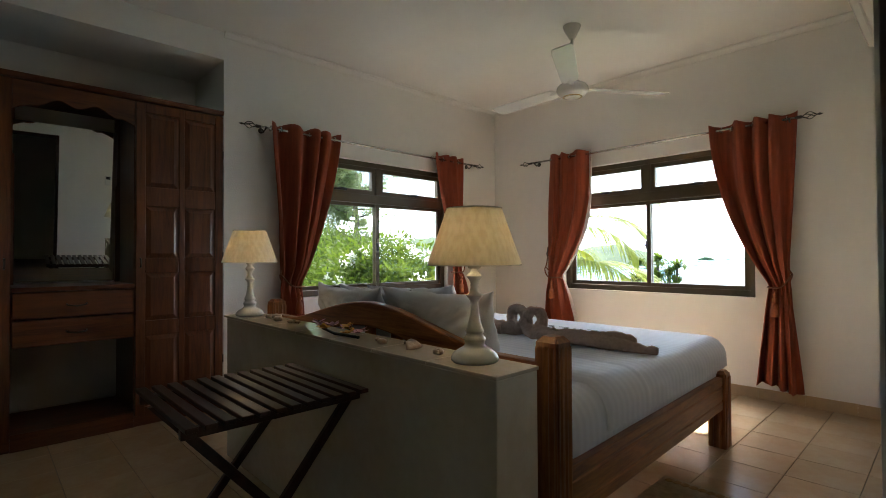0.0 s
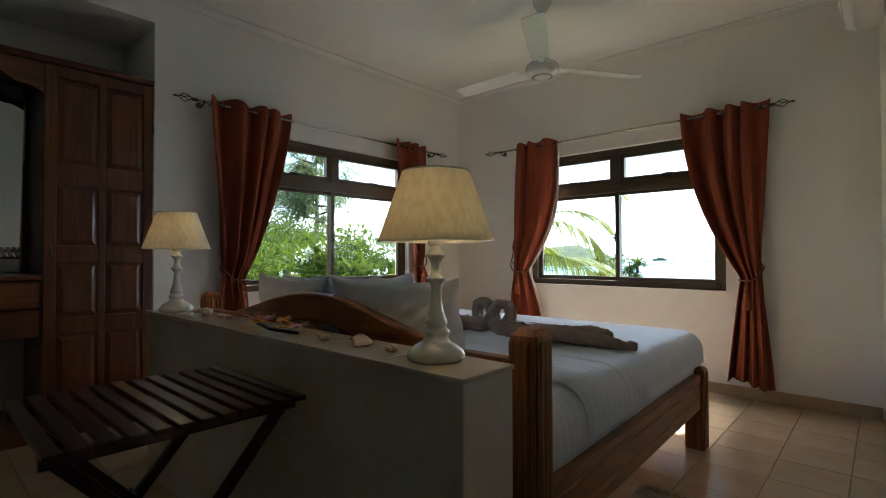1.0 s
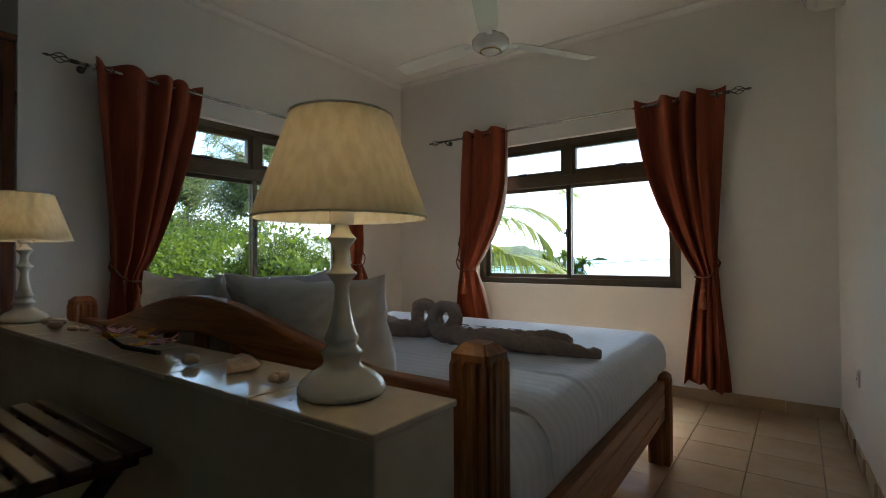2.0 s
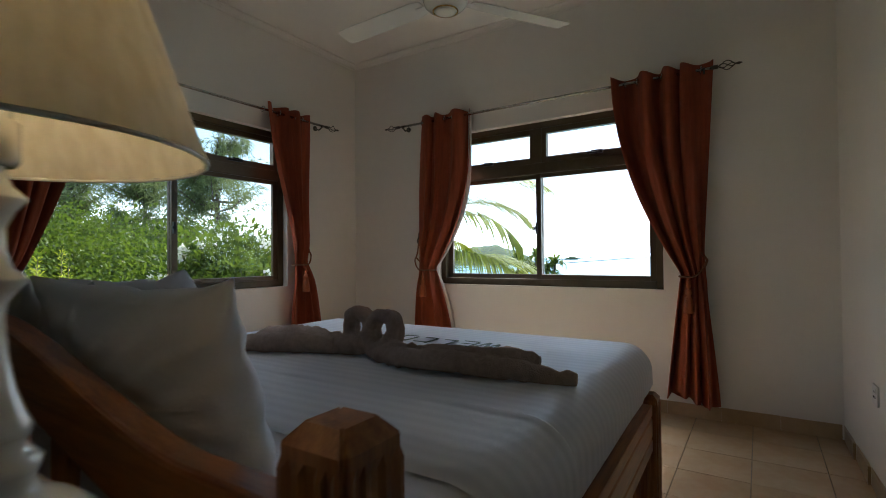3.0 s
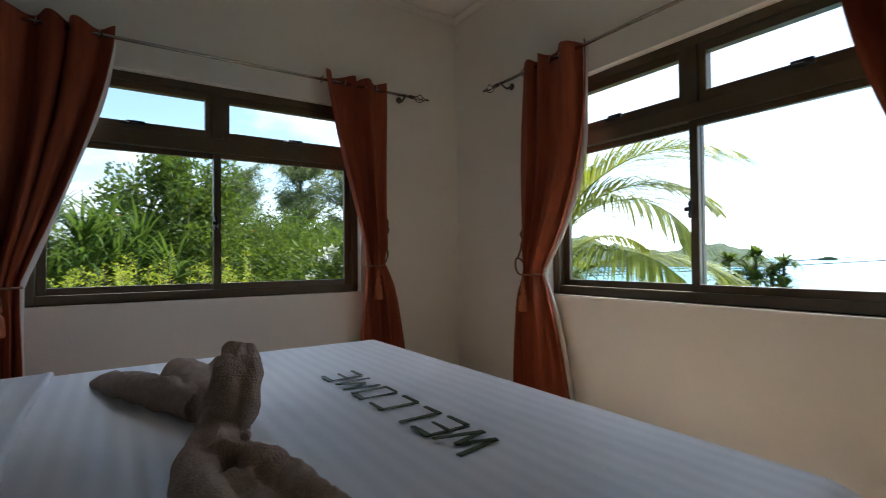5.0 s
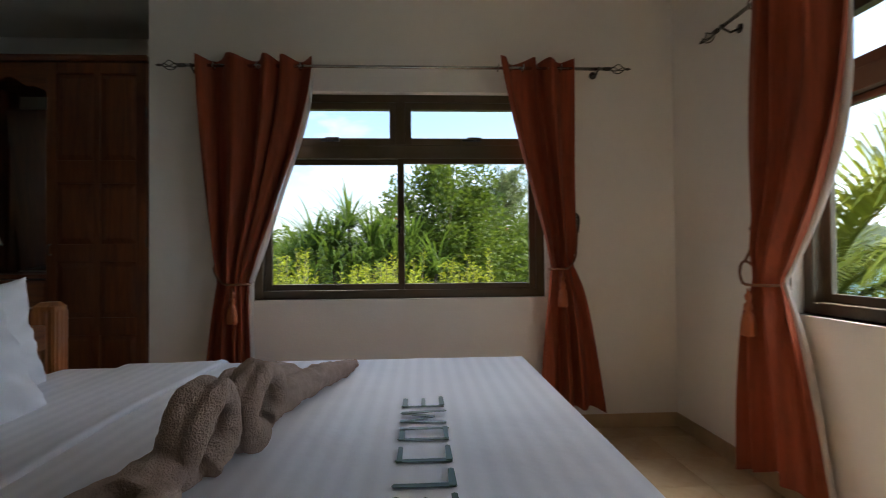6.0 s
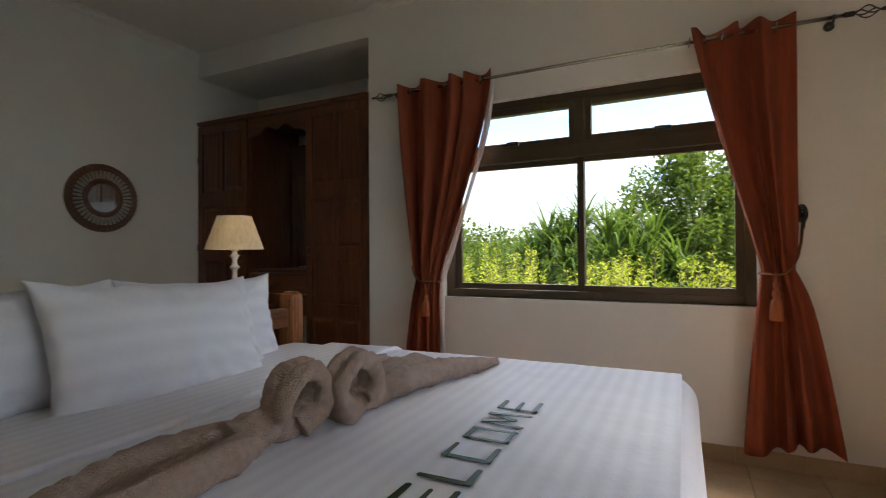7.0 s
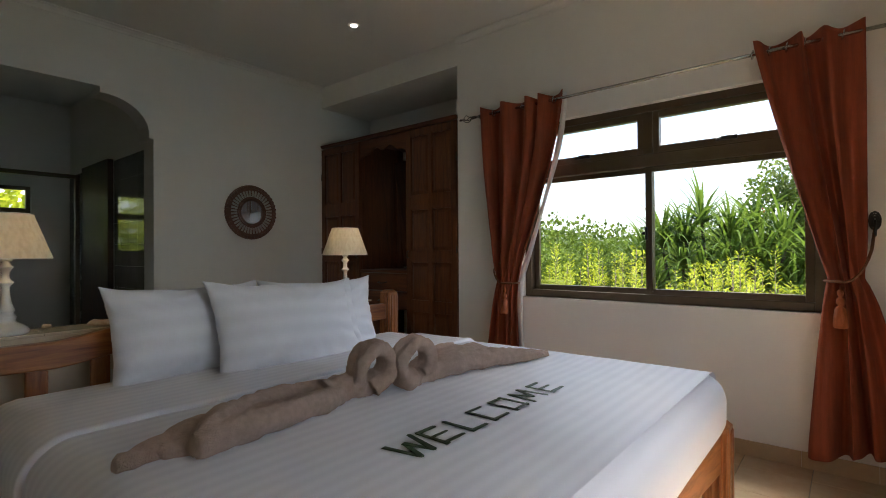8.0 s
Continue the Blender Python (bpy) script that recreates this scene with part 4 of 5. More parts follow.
B = 0.621
swan(([(2.13, -1.99, B + 0.036), (2.04, -1.985, B + 0.036), (1.965, -1.972, B + 0.034), (1.918, -1.958, B + 0.06), (1.896, -1.95, B + 0.108), (1.916, -1.946, B + 0.15), (1.966, -1.945, B + 0.168), (2.01, -1.952, B + 0.15), (2.028, -1.962, B + 0.108), (2.016, -1.975, B + 0.074), (1.99, -1.985, B + 0.06)],
      [0.045, 0.045, 0.04, 0.032, 0.027, 0.025, 0.025, 0.025, 0.025, 0.024, 0.02]),
     [([(2.09, -1.945, B + 0.034), (2.18, -1.925, B + 0.036), (2.34, -1.905, B + 0.036), (2.48, -1.89, B + 0.036), (2.575, -1.88, B + 0.03)], [0.028, 0.036, 0.038, 0.038, 0.03]),
      ([(2.05, -2.01, B + 0.036), (2.16, -2.03, B + 0.04), (2.32, -2.025, B + 0.042), (2.46, -1.995, B + 0.036), (2.58, -1.97, B + 0.026), (2.72, -1.95, B + 0.012)], [0.034, 0.036, 0.036, 0.036, 0.034, 0.018]),
      ([(2.2, -1.975, B + 0.03), (2.36, -1.965, B + 0.03), (2.52, -1.935, B + 0.026), (2.62, -1.945, B + 0.016)], [0.03, 0.034, 0.034, 0.02]),
      ([(2.36, -2.035, B + 0.03), (2.42, -1.99, B + 0.054), (2.50, -1.93, B + 0.058), (2.56, -1.88, B + 0.04)], [0.026, 0.032, 0.03, 0.022])],
     "taupe towel rolled into a swan with a long tail", 1.0)
swan(([(1.67, -1.925, B + 0.036), (1.75, -1.932, B + 0.036), (1.818, -1.93, B + 0.034), (1.85, -1.922, B + 0.06), (1.872, -1.918, B + 0.108), (1.85, -1.914, B + 0.15), (1.8, -1.908, B + 0.168), (1.758, -1.903, B + 0.15), (1.742, -1.898, B + 0.108), (1.752, -1.905, B + 0.074), (1.778, -1.912, B + 0.06)],
      [0.045, 0.045, 0.04, 0.032, 0.027, 0.025, 0.025, 0.025, 0.025, 0.024, 0.02]),
     [([(1.73, -1.965, B + 0.034), (1.62, -2.01, B + 0.04), (1.48, -2.07, B + 0.04), (1.35, -2.125, B + 0.032), (1.17, -2.19, B + 0.010)], [0.034, 0.042, 0.042, 0.036, 0.014]),
      ([(1.68, -1.95, B + 0.024), (1.52, -1.965, B + 0.024), (1.36, -1.965, B + 0.02), (1.22, -1.96, B + 0.01)], [0.055, 0.07, 0.068, 0.035]),
      ([(1.72, -1.93, B + 0.034), (1.6, -1.91, B + 0.042), (1.45, -1.885, B + 0.042), (1.32, -1.85, B + 0.036), (1.20, -1.815, B + 0.024), (1.02, -1.78, B + 0.010)], [0.03, 0.042, 0.042, 0.038, 0.032, 0.014])],
     "taupe towel rolled into a swan facing the other", 4.0)

# ---- welcome in leaf strips ----
M_STRIP = material("dark_green_leaf_strip", (0.045, 0.085, 0.03), 0.4, vary=0.4, scale=25, second=(0.02, 0.045, 0.015))
sign = thing("leaf_lettering", 1.9, -1.54, 0.62, "green palm leaf strips laid out as the word WELCOME", "leaf lettering")
sp = in_thing(sign)
STROKES = {
    "W": ((0, 1, 0.22, 0), (0.22, 0, 0.5, 0.75), (0.5, 0.75, 0.72, 0), (0.72, 0, 1, 1)),
    "E": ((0, 0, 0, 1), (0, 1, 0.9, 1), (0, 0.5, 0.8, 0.5), (0, 0, 0.95, 0)),
    "L": ((0, 0, 0, 1), (0, 0, 0.95, 0)),
    "C": ((0, 0, 0, 1), (0, 1, 0.9, 1), (0, 0, 0.9, 0)),
    "O": ((0, 0, 0, 1), (0, 1, 0.9, 1), (0.9, 1, 0.9, 0), (0.9, 0, 0, 0)),
    "M": ((0, 0, 0.12, 1), (0.12, 1, 0.5, 0.3), (0.5, 0.3, 0.85, 1), (0.85, 1, 1, 0)),
}
rnd = random.Random(5)
for letter, x0, wd in (("W", 2.245, 0.088), ("E", 2.125, 0.066), ("L", 2.012, 0.058), ("C", 1.905, 0.066), ("O", 1.79, 0.066), ("M", 1.682, 0.075), ("E", 1.55, 0.066)):
    top_y, low_y = -1.588, -1.488
    for k, (u0, v0, u1, v1) in enumerate(STROKES[letter]):
        a = Vector((x0 - wd * u0, low_y + (top_y - low_y) * v0, 0))
        b = Vector((x0 - wd * u1, low_y + (top_y - low_y) * v1, 0))
        d = (b - a).normalized()
        s = Vector((-d.y, d.x, 0)) * (0.0065 + rnd.uniform(-0.001, 0.002))
        a, b = a - d * 0.006, b + d * 0.006
        z = 0.6235 + 0.0016 * k
        bm = bmesh.new()
        low = [bm.verts.new((p.x, p.y, z)) for p in (a - s, b - s * 0.8, b + d * 0.004, b + s * 0.8, a + s)]
        up = [bm.verts.new((p.x, p.y, z + 0.0013)) for p in (a - s, b - s * 0.8, b + d * 0.004, b + s * 0.8, a + s)]
        for i in range(5):
            bm.faces.new((low[i], low[(i + 1) % 5], up[(i + 1) % 5], up[i]))
        bm.faces.new(up), bm.faces.new(low[::-1])
        bmesh.ops.recalc_face_normals(bm, faces=bm.faces)
        sp("leaf_strip", bm, M_STRIP, bevel=0)

# ---- round mirror on the south wall ----
M_RIM = material("carved_dark_wood_rim", (0.2, 0.085, 0.05), 0.45, vary=0.5, scale=30, bump=0.4, bump_scale=80)
M_INLAY = material("pale_shell_inlay", (0.5, 0.46, 0.4), 0.3, vary=0.4, scale=40)
wall_mirror = thing("wall_mirror", 0.785, SY, 1.48, "round wall mirror in a dark carved mosaic frame", "mirror")
mp_ = in_thing(wall_mirror)


def on_south(prof, steps=48):
    bm = lathe(prof, steps)
    bmesh.ops.transform(bm, verts=bm.verts, matrix=pose(0.785, SY + 0.001, 1.48, -90))
    return bm


mp_("back_plate", on_south([(0.245, 0.0), (0.246, 0.012), (0.235, 0.02), (0.22, 0.024), (0.213, 0.02), (0.15, 0.014), (0.11, 0.012)]), M_RIM, smooth=True, bevel=0)
mp_("inner_ring", on_south([(0.12, 0.014), (0.122, 0.026), (0.108, 0.028), (0.104, 0.018)]), M_RIM, smooth=True, bevel=0)
mp_("mirror_glass", on_south([(0.103, 0.0185), (0.102, 0.0215)]), M_MIRROR, "small round mirror glass", bevel=0)
for k in range(40):
    a = 2 * math.pi * k / 40
    for r, w, l_, mt in ((0.168, 0.008, 0.028, M_INLAY), (0.226, 0.010, 0.012, M_RIM)):
        bm = boxes((r - l_, r + l_, -w, w, 0.02, 0.027)) if mt is M_INLAY else boxes((r - l_, r + l_, -w, w, 0.022, 0.031))
        bmesh.ops.transform(bm, verts=bm.verts, matrix=pose(0.785, SY + 0.001, 1.48, -90) @ pose(0, 0, 0, 0, 0, math.degrees(a) + (6 if mt is M_INLAY else 0)))
        mp_("inlay" if mt is M_INLAY else "carved_boss", bm, mt, bevel=0)

# ---- air conditioner, sockets ----
ac = thing("air_conditioner", 3.48, -0.87, 2.5, "white wall-mounted split air conditioner", "air conditioner")
ap = in_thing(ac)
ap("body", prism([(3.575, 2.38), (3.575, 2.66), (3.41, 2.66), (3.382, 2.63), (3.375, 2.48), (3.40, 2.40), (3.45, 2.375)], 1, -1.30, -0.45), M_WHITE, bevel=0.006)
ap("louvre", prism([(3.388, 2.425), (3.445, 2.372), (3.45, 2.376), (3.393, 2.43)], 1, -1.24, -0.51), M_WHITE, bevel=0.001)
ap("intake_grille", boxes((3.372, 3.3775, -1.26, -0.49, 2.52, 2.525), (3.372, 3.3795, -1.26, -0.49, 2.58, 2.585)), M_WHITE, bevel=0)
M_PLASTIC = material("white_plastic", (0.74, 0.73, 0.7), 0.35, vary=0.04, scale=20)


def socket(x, y, z, rz, label, holes=True):
    e = thing("wall_socket", 0, 0, 0, label, "socket", "sockets")
    part("plate", boxes((-0.043, 0.043, -0.009, 0.0, -0.043, 0.043)), M_PLASTIC, e, bevel=0.004)
    if holes:
        for hx, hz in ((-0.012, -0.008), (0.012, -0.008), (0.0, 0.014)):
            part("pin_hole", boxes((hx - 0.004, hx + 0.004, -0.0105, -0.0085, hz - 0.004, hz + 0.004)), M_BLACK, e)
    part("rocker_switch", boxes((0.02, 0.034, -0.013, -0.008, 0.01, 0.032)), M_PLASTIC, e, bevel=0.002)
    e.matrix_world = pose(x, y, z, 0, 0, rz)


socket(ex(-0.72), -0.72, 0.42, -87.7, "white wall socket low on the east wall")
socket(ex(-1.72), -1.72, 0.48, -87.7, "white wall socket further along the wall")
socket(ex(-3.1), -3.1, 1.2, -87.7, "white light switch beside the doorway", False)
thermo = thing("thermostat", ex(-3.3), -3.3, 1.5, "small white wall thermostat with a grey display", "thermostat")
tp = in_thing(thermo)
tp("housing", boxes((ex(-3.3) - 0.016, ex(-3.3) + 0.0025, -3.335, -3.265, 1.44, 1.57)), M_PLASTIC, bevel=0.004)
tp("display", boxes((ex(-3.3) - 0.019, ex(-3.3) - 0.015, -3.325, -3.275, 1.52, 1.56)), M_BLACK, bevel=0)
socket(2.40, -3.2045, 0.56, 180, "white wall socket on the half wall")

# ---- doorway, hall behind the camera and bathroom past the arch ----
M_DOORWOOD = wood("dark_door_wood", (0.07, 0.022, 0.012), (0.03, 0.01, 0.006), 2, 0.55, 0.05)
JX = ex(DOOR_Y) + 0.006
door_frame = thing("door_frame", JX + 0.1, DOOR_Y, 0, "dark wooden frame of the bedroom doorway", "door frame", "", "structure")
df = in_thing(door_frame)
df("jamb", boxes((JX, JX + 0.18, DOOR_Y - 0.035, DOOR_Y - 0.002, 0, 2.05)), M_DOORWOOD)
df("jamb", boxes((JX, JX + 0.18, SY + 0.001, SY + 0.04, 0, 2.05)), M_DOORWOOD)
df("lintel", boxes((JX + 0.004, JX + 0.18, SY + 0.04, DOOR_Y - 0.035, 2.0, 2.048)), M_DOORWOOD)
structure("wall_hall", boxes((5.8, 6.0, -8.0, 0.2, 0, H), (EX + T + 0.03, 5.8, -1.2, -1.0, 0, H), (EX + T + 0.03, 5.8, -6.6, -6.4, 0, H)), M_WALL, "plain white hall walls", "wall")

M_BTILE = material("glossy_grey_green_tile", (0.16, 0.165, 0.14), 0.09, vary=0.2, scale=6, random_by=0.05)
BXW, BYS = 1.50, -7.6
bw = structure("wall_bath_west", boxes((BXW - 0.15, BXW, BYS, -5.9, 0, H), (BXW - 0.15, BXW, -5.9, SY - T, 0, H)), M_WALL, "bathroom wall with glossy dark tiles", "wall")
bs = structure("wall_bath_south", boxes((BXW - 0.15, 1.85, BYS - 0.15, BYS, 0, H), (2.35, 4.2, BYS - 0.15, BYS, 0, H), (1.85, 2.35, BYS - 0.15, BYS, 0, 1.12), (1.85, 2.35, BYS - 0.15, BYS, 1.86, H)), M_WALL, "bathroom end wall with a small window", "wall")
structure("wall_bath_east", boxes((4.05, 4.2, BYS, -6.6, 0, H), (EX + T + 0.03, 4.2, -6.6, SY - T, 0, H)), M_WALL, "bathroom side wall", "wall")
for k in range(5):
    for j in range(10):
        y0 = SY - T - 0.003 - (k + 1) * 0.2 + 0.0
        z0 = 0.002 + j * 0.2
        part("tile", boxes((BXW + 0.0005, BXW + 0.006, y0 + 0.001, y0 + 0.199, z0, z0 + 0.198)), M_BTILE, bw)
part("door_panel", boxes((BXW + 0.001, BXW + 0.05, -6.95, -6.12, 0.0, 2.02)), M_DOORWOOD, bw, "dark wooden bathroom door")
part("tile_dado", boxes((BXW + 0.001, BXW + 0.006, BYS, -6.96, 0, 2.0)), M_BTILE, bw)
small = thing("window_bath", 1.85, BYS, 1.12, "small two-pane bathroom window", "window", "", "structure")
sw = in_thing(small)
sw("window_frame", boxes((1.85, 1.89, BYS - 0.1, BYS - 0.04, 1.12, 1.86), (2.31, 2.35, BYS - 0.1, BYS - 0.04, 1.12, 1.86), (1.89, 2.31, BYS - 0.1, BYS - 0.04, 1.12, 1.16), (1.89, 2.31, BYS - 0.1, BYS - 0.04, 1.82, 1.86), (1.89, 2.31, BYS - 0.1, BYS - 0.04, 1.54, 1.62)), M_ALU)
rail = thing("towel_rail", 2.6, BYS, 1.0, "chrome towel rail on the bathroom wall", "towel rail")
tr = in_thing(rail)
tr("bar", tube([(2.45, BYS + 0.07, 1.0), (3.0, BYS + 0.07, 1.0)], 0.009, 10), M_STEEL, smooth=True, bevel=0)
for x in (2.47, 2.98):
    tr("support", tube([(x, BYS, 1.0), (x, BYS + 0.07, 1.0)], 0.008, 10), M_STEEL, smooth=True, bevel=0)
screen = thing("shower_screen", 1.95, -7.0, 0, "dark framed glass shower screen", "shower screen")
sc = in_thing(screen)
sc("screen_frame", boxes((1.56, 1.6, -7.02, -6.98, 0, 1.95), (2.36, 2.4, -7.02, -6.98, 0, 1.95), (1.6, 2.36, -7.02, -6.98, 1.91, 1.95), (1.6, 2.36, -7.02, -6.98, 0, 0.04)), M_ALU)

# ---- cornice, skirting, floor tiles ----
cove = [(0, 0), (0.045, 0), (0.045, -0.008), (0.03, -0.014), (0.014, -0.03), (0.008, -0.045), (0, -0.045)]
for name, axis, lo, hi, fn in (("cornice_north", 0, 0.0, EX, lambda d, z: (-d - 0.0005, H + z)), ("cornice_west", 1, -3.105, 0.0, lambda d, z: (d + 0.0005, H + z)), ("cornice_east", 1, DOOR_Y - 1.0, 0.0, lambda d, z: (EX - d, H + z)), ("cornice_south", 0, 0.0, EX, lambda d, z: (SY + d + 0.0005, H + z))):
    run = prism([fn(d, z - 0.0008) for d, z in cove], axis, lo, hi)
    if name == "cornice_east":
        for v in run.verts:
            v.co.x += ex(v.co.y) - EX
    structure(name, run, M_CEIL, "slim white plaster cornice", "cornice")
base = tagged(new("baseboard"), "low cream tile skirting", "skirting", "", "structure")
SK = 0.082
rnd = random.Random(3)


def skirt(x0, x1, y0, y1):
    part("skirting_tile", boxes((x0, x1, y0, y1, 0.001, SK + rnd.uniform(-0.0015, 0.0015))), M_BASE, base)


x = 0.0
while x < EX - 0.02:
    skirt(x + 0.0008, min(x + 0.2965, EX - 0.009), -0.009, -0.0005)
    x += 0.297
y = -0.01
while y > -3.1:
    skirt(0.0005, 0.009, max(y - 0.2965, -3.103), y - 0.0008)
    y -= 0.297
y = -0.01
while y > -3.8:
    xe = ex(y - 0.15)
    skirt(xe - 0.008, xe + 0.003, max(y - 0.2965, DOOR_Y + 0.003), y - 0.0008)
    y -= 0.297
x = 0.0
while x < 1.5:
    skirt(x + 0.0008, min(x + 0.2965, 1.585), SY + 0.0005, SY + 0.009)
    x += 0.297
floor_ob = bpy.data.objects["floor"]
PITCH = 0.297
tile_bm = bmesh.new()
h_ = PITCH / 2 - 0.0016
lo = [tile_bm.verts.new((sx * h_, sy * h_, -0.0065)) for sx, sy in ((-1, -1), (1, -1), (1, 1), (-1, 1))]
mid = [tile_bm.verts.new((sx * h_, sy * h_, -0.0012)) for sx, sy in ((-1, -1), (1, -1), (1, 1), (-1, 1))]
top = [tile_bm.verts.new((sx * (h_ - 0.0012), sy * (h_ - 0.0012), 0.0)) for sx, sy in ((-1, -1), (1, -1), (1, 1), (-1, 1))]
for ra, rb in ((lo, mid), (mid, top)):
    for i in range(4):
        tile_bm.faces.new((ra[i], ra[(i + 1) % 4], rb[(i + 1) % 4], rb[i]))
tile_bm.faces.new(top)
tile_mesh = bpy.data.meshes.new("floor_tile")
tile_bm.to_mesh(tile_mesh)
tile_mesh.materials.append(M_TILE)
TX, TY = 2.836 % PITCH, -1.15 % PITCH
for i in range(-1, 15):
    for j in range(-17, 1):
        cx, cy = TX + (i + 0.5) * PITCH, TY + (j - 0.5) * PITCH
        if -0.1 < cx < EX + 0.35 and SY - 0.1 < cy < 0.1:
            ob = new("floor_tile", tile_mesh)
            ob.location = (cx, cy, rnd.uniform(-0.0004, 0.0003))
            ob.rotation_euler = (0, 0, 0)
            ob.parent = floor_ob

# ---- rug, flowers and shells ----
M_RUG = material("woven_beige_rug", (0.5, 0.4, 0.25), 0.95, vary=0.4, scale=30, bump=0.8, bump_scale=250)
M_RUGD = material("golden_rug_pattern", (0.4, 0.25, 0.08), 0.95, vary=0.4, scale=60, bump=0.8, bump_scale=250)
rug = thing("rug", 2.95, -2.6, 0.003, "beige woven bedside rug with a golden leaf border", "rug")
rg = in_thing(rug)
rg("mat", boxes((2.72, 3.30, -3.05, -1.9, 0.002, 0.009)), M_RUG, bevel=0.003)
for k in range(14):
    bm = prism([(2.76 + k * 0.038 + dx, -1.945 + dy) for dx, dy in ((-0.018, -0.012), (0.0, -0.02), (0.018, -0.006), (0.016, 0.014), (-0.004, 0.02), (-0.016, 0.006))], 2, 0.0095, 0.0115)
    rg("border_motif", bm, M_RUGD, bevel=0)
M_SHELL = material("pale_sea_shell", (0.62, 0.52, 0.42), 0.35, vary=0.35, scale=60, second=(0.4, 0.26, 0.18))


def shell(x, y, r, rz, label):
    """A small spiral shell."""
    bm = bmesh.new()
    pts, rad = [], []
    for k in range(26):
        g = k / 25
        a = g * 3.2 * 2 * math.pi
        rr = r * (1 - g) * 0.55
        pts.append((rr * math.cos(a) + r * 1.1 * g, rr * math.sin(a), r * 0.55 + rr * 0.15))
        rad.append(max(0.0012, r * 0.48 * (1 - g) + 0.0006))
    tube(pts, 0.01, 8, bm, ends=rad)
    for v in bm.verts:
        v.co.z = max(v.co.z, 0.0)
    ob = part("sea_shell", bm, M_SHELL, None, smooth=True)
    ob.matrix_world = pose(x, y, LZ + 0.0005, 0, 0, rz)
    return tagged(ob, label, "shell", "shells on the half wall")


for x, y, r, rz in ((1.22, -3.300, 0.026, 20), (1.29, -3.285, 0.03, 150), (1.36, -3.310, 0.027, 260), (1.46, -3.300, 0.018, 60), (1.50, -3.280, 0.016, 10), (2.27, -3.325, 0.022, 200), (2.20, -3.300, 0.014, 80), (2.56, -3.315, 0.022, 320)):
    shell(x, y, r, rz, "small pale spiral sea shell on the half wall")
bm = bmesh.new()
ring = []
for k in range(15):
    a = math.radians(-65 + 130 * k / 14)
    ring.append([bm.verts.new(((0.012 + 0.055 * g) * math.cos(a), (0.012 + 0.055 * g) * math.sin(a), 0.002 + 0.022 * math.sin(math.pi * (0.15 + 0.85 * g)) + (0.0016 if k % 2 else 0))) for g in (0, 0.25, 0.5, 0.75, 1.0)])
for a, b in zip(ring, ring[1:]):
    for k in range(4):
        bm.faces.new((a[k], b[k], b[k + 1], a[k + 1]))
scallop = part("sea_shell", bm, M_SHELL, None, smooth=True)
scallop.modifiers.new("thickness", "SOLIDIFY").thickness = 0.002
scallop.matrix_world = pose(2.36, -3.300, LZ, 0, 0, 35)
tagged(scallop, "flat fan-shaped pale sea shell on the half wall", "shell", "shells on the half wall")

M_PINK = material("pink_petal", (0.62, 0.2, 0.26), 0.55, vary=0.35, scale=40, second=(0.7, 0.42, 0.42))
M_ORANGE = material("orange_petal", (0.75, 0.25, 0.03), 0.55, vary=0.35, scale=40, second=(0.8, 0.5, 0.06))
M_STEM = material("dark_flower_stem", (0.02, 0.03, 0.012), 0.5, vary=0.3, scale=40)
posy = thing("flower_garland", 1.97, -3.305, LZ, "garland of pink and orange blossoms on the half wall", "flowers")
po = in_thing(posy)
po("stem", tube([(1.78, -3.320, LZ + 0.045), (1.84, -3.330, LZ + 0.02), (1.95, -3.340, LZ + 0.010), (2.10, -3.320, LZ + 0.008)], 0.006, 8), M_STEM, bevel=0)
rnd = random.Random(8)
for k in range(13):
    g = k / 12
    c = Vector((1.80 + 0.31 * g, -3.315 + rnd.uniform(-0.03, 0.035), LZ + 0.022 + rnd.uniform(-0.004, 0.02)))
    bm = bmesh.new()
    for q in range(5):
        a = 2 * math.pi * q / 5 + k
        out = Vector((math.cos(a), math.sin(a), 0.35 + rnd.uniform(-0.3, 0.3)))
        side = Vector((-math.sin(a), math.cos(a), 0)) * 0.011
        p = [c, c + out * 0.012 + side, c + out * 0.026 + side * 0.7, c + out * 0.031, c + out * 0.026 - side * 0.7, c + out * 0.012 - side]
        for v in p:
            v.z = max(v.z, LZ + 0.002)
        bm.faces.new([bm.verts.new(v) for v in p])
    ob = po("blossom", bm, M_ORANGE if k in (2, 3, 7, 8, 9) else M_PINK, bevel=0)
    ob.modifiers.new("thickness", "SOLIDIFY").thickness = 0.0012

# ---- outdoors: ground, sea, far land ----
M_SOIL = material("grassy_ground", (0.09, 0.12, 0.035), 0.95, vary=0.5, scale=1.5, second=(0.06, 0.05, 0.02), bump=0.5, bump_scale=12)
M_SEA = material("turquoise_sea", (0.03, 0.27, 0.32), 0.28, vary=0.3, scale=0.012, second=(0.015, 0.2, 0.28), bump=0.3, bump_scale=0.6)
M_HILL = material("forested_hill", (0.075, 0.11, 0.045), 0.95, vary=0.55, scale=0.03, second=(0.03, 0.05, 0.025), bump=1.0, bump_scale=0.2)


def ground_height(x, y):
    """Gentle garden slope by the house that drops to the shore in the north and rises to the south-west."""
    r = math.hypot(x - 2, y + 3)
    z = -2.6 - 0.03 * max(0, r - 6)
    z -= 0.32 * max(0, min(y - 6, 70))
    inland = max(0, -x - 0.9 * y - 25)
    z += 0.02 * min(inland, 400)
    z += 0.5 * noise.noise(Vector((x * 0.06, y * 0.06, 0)))
    return max(z, -60)


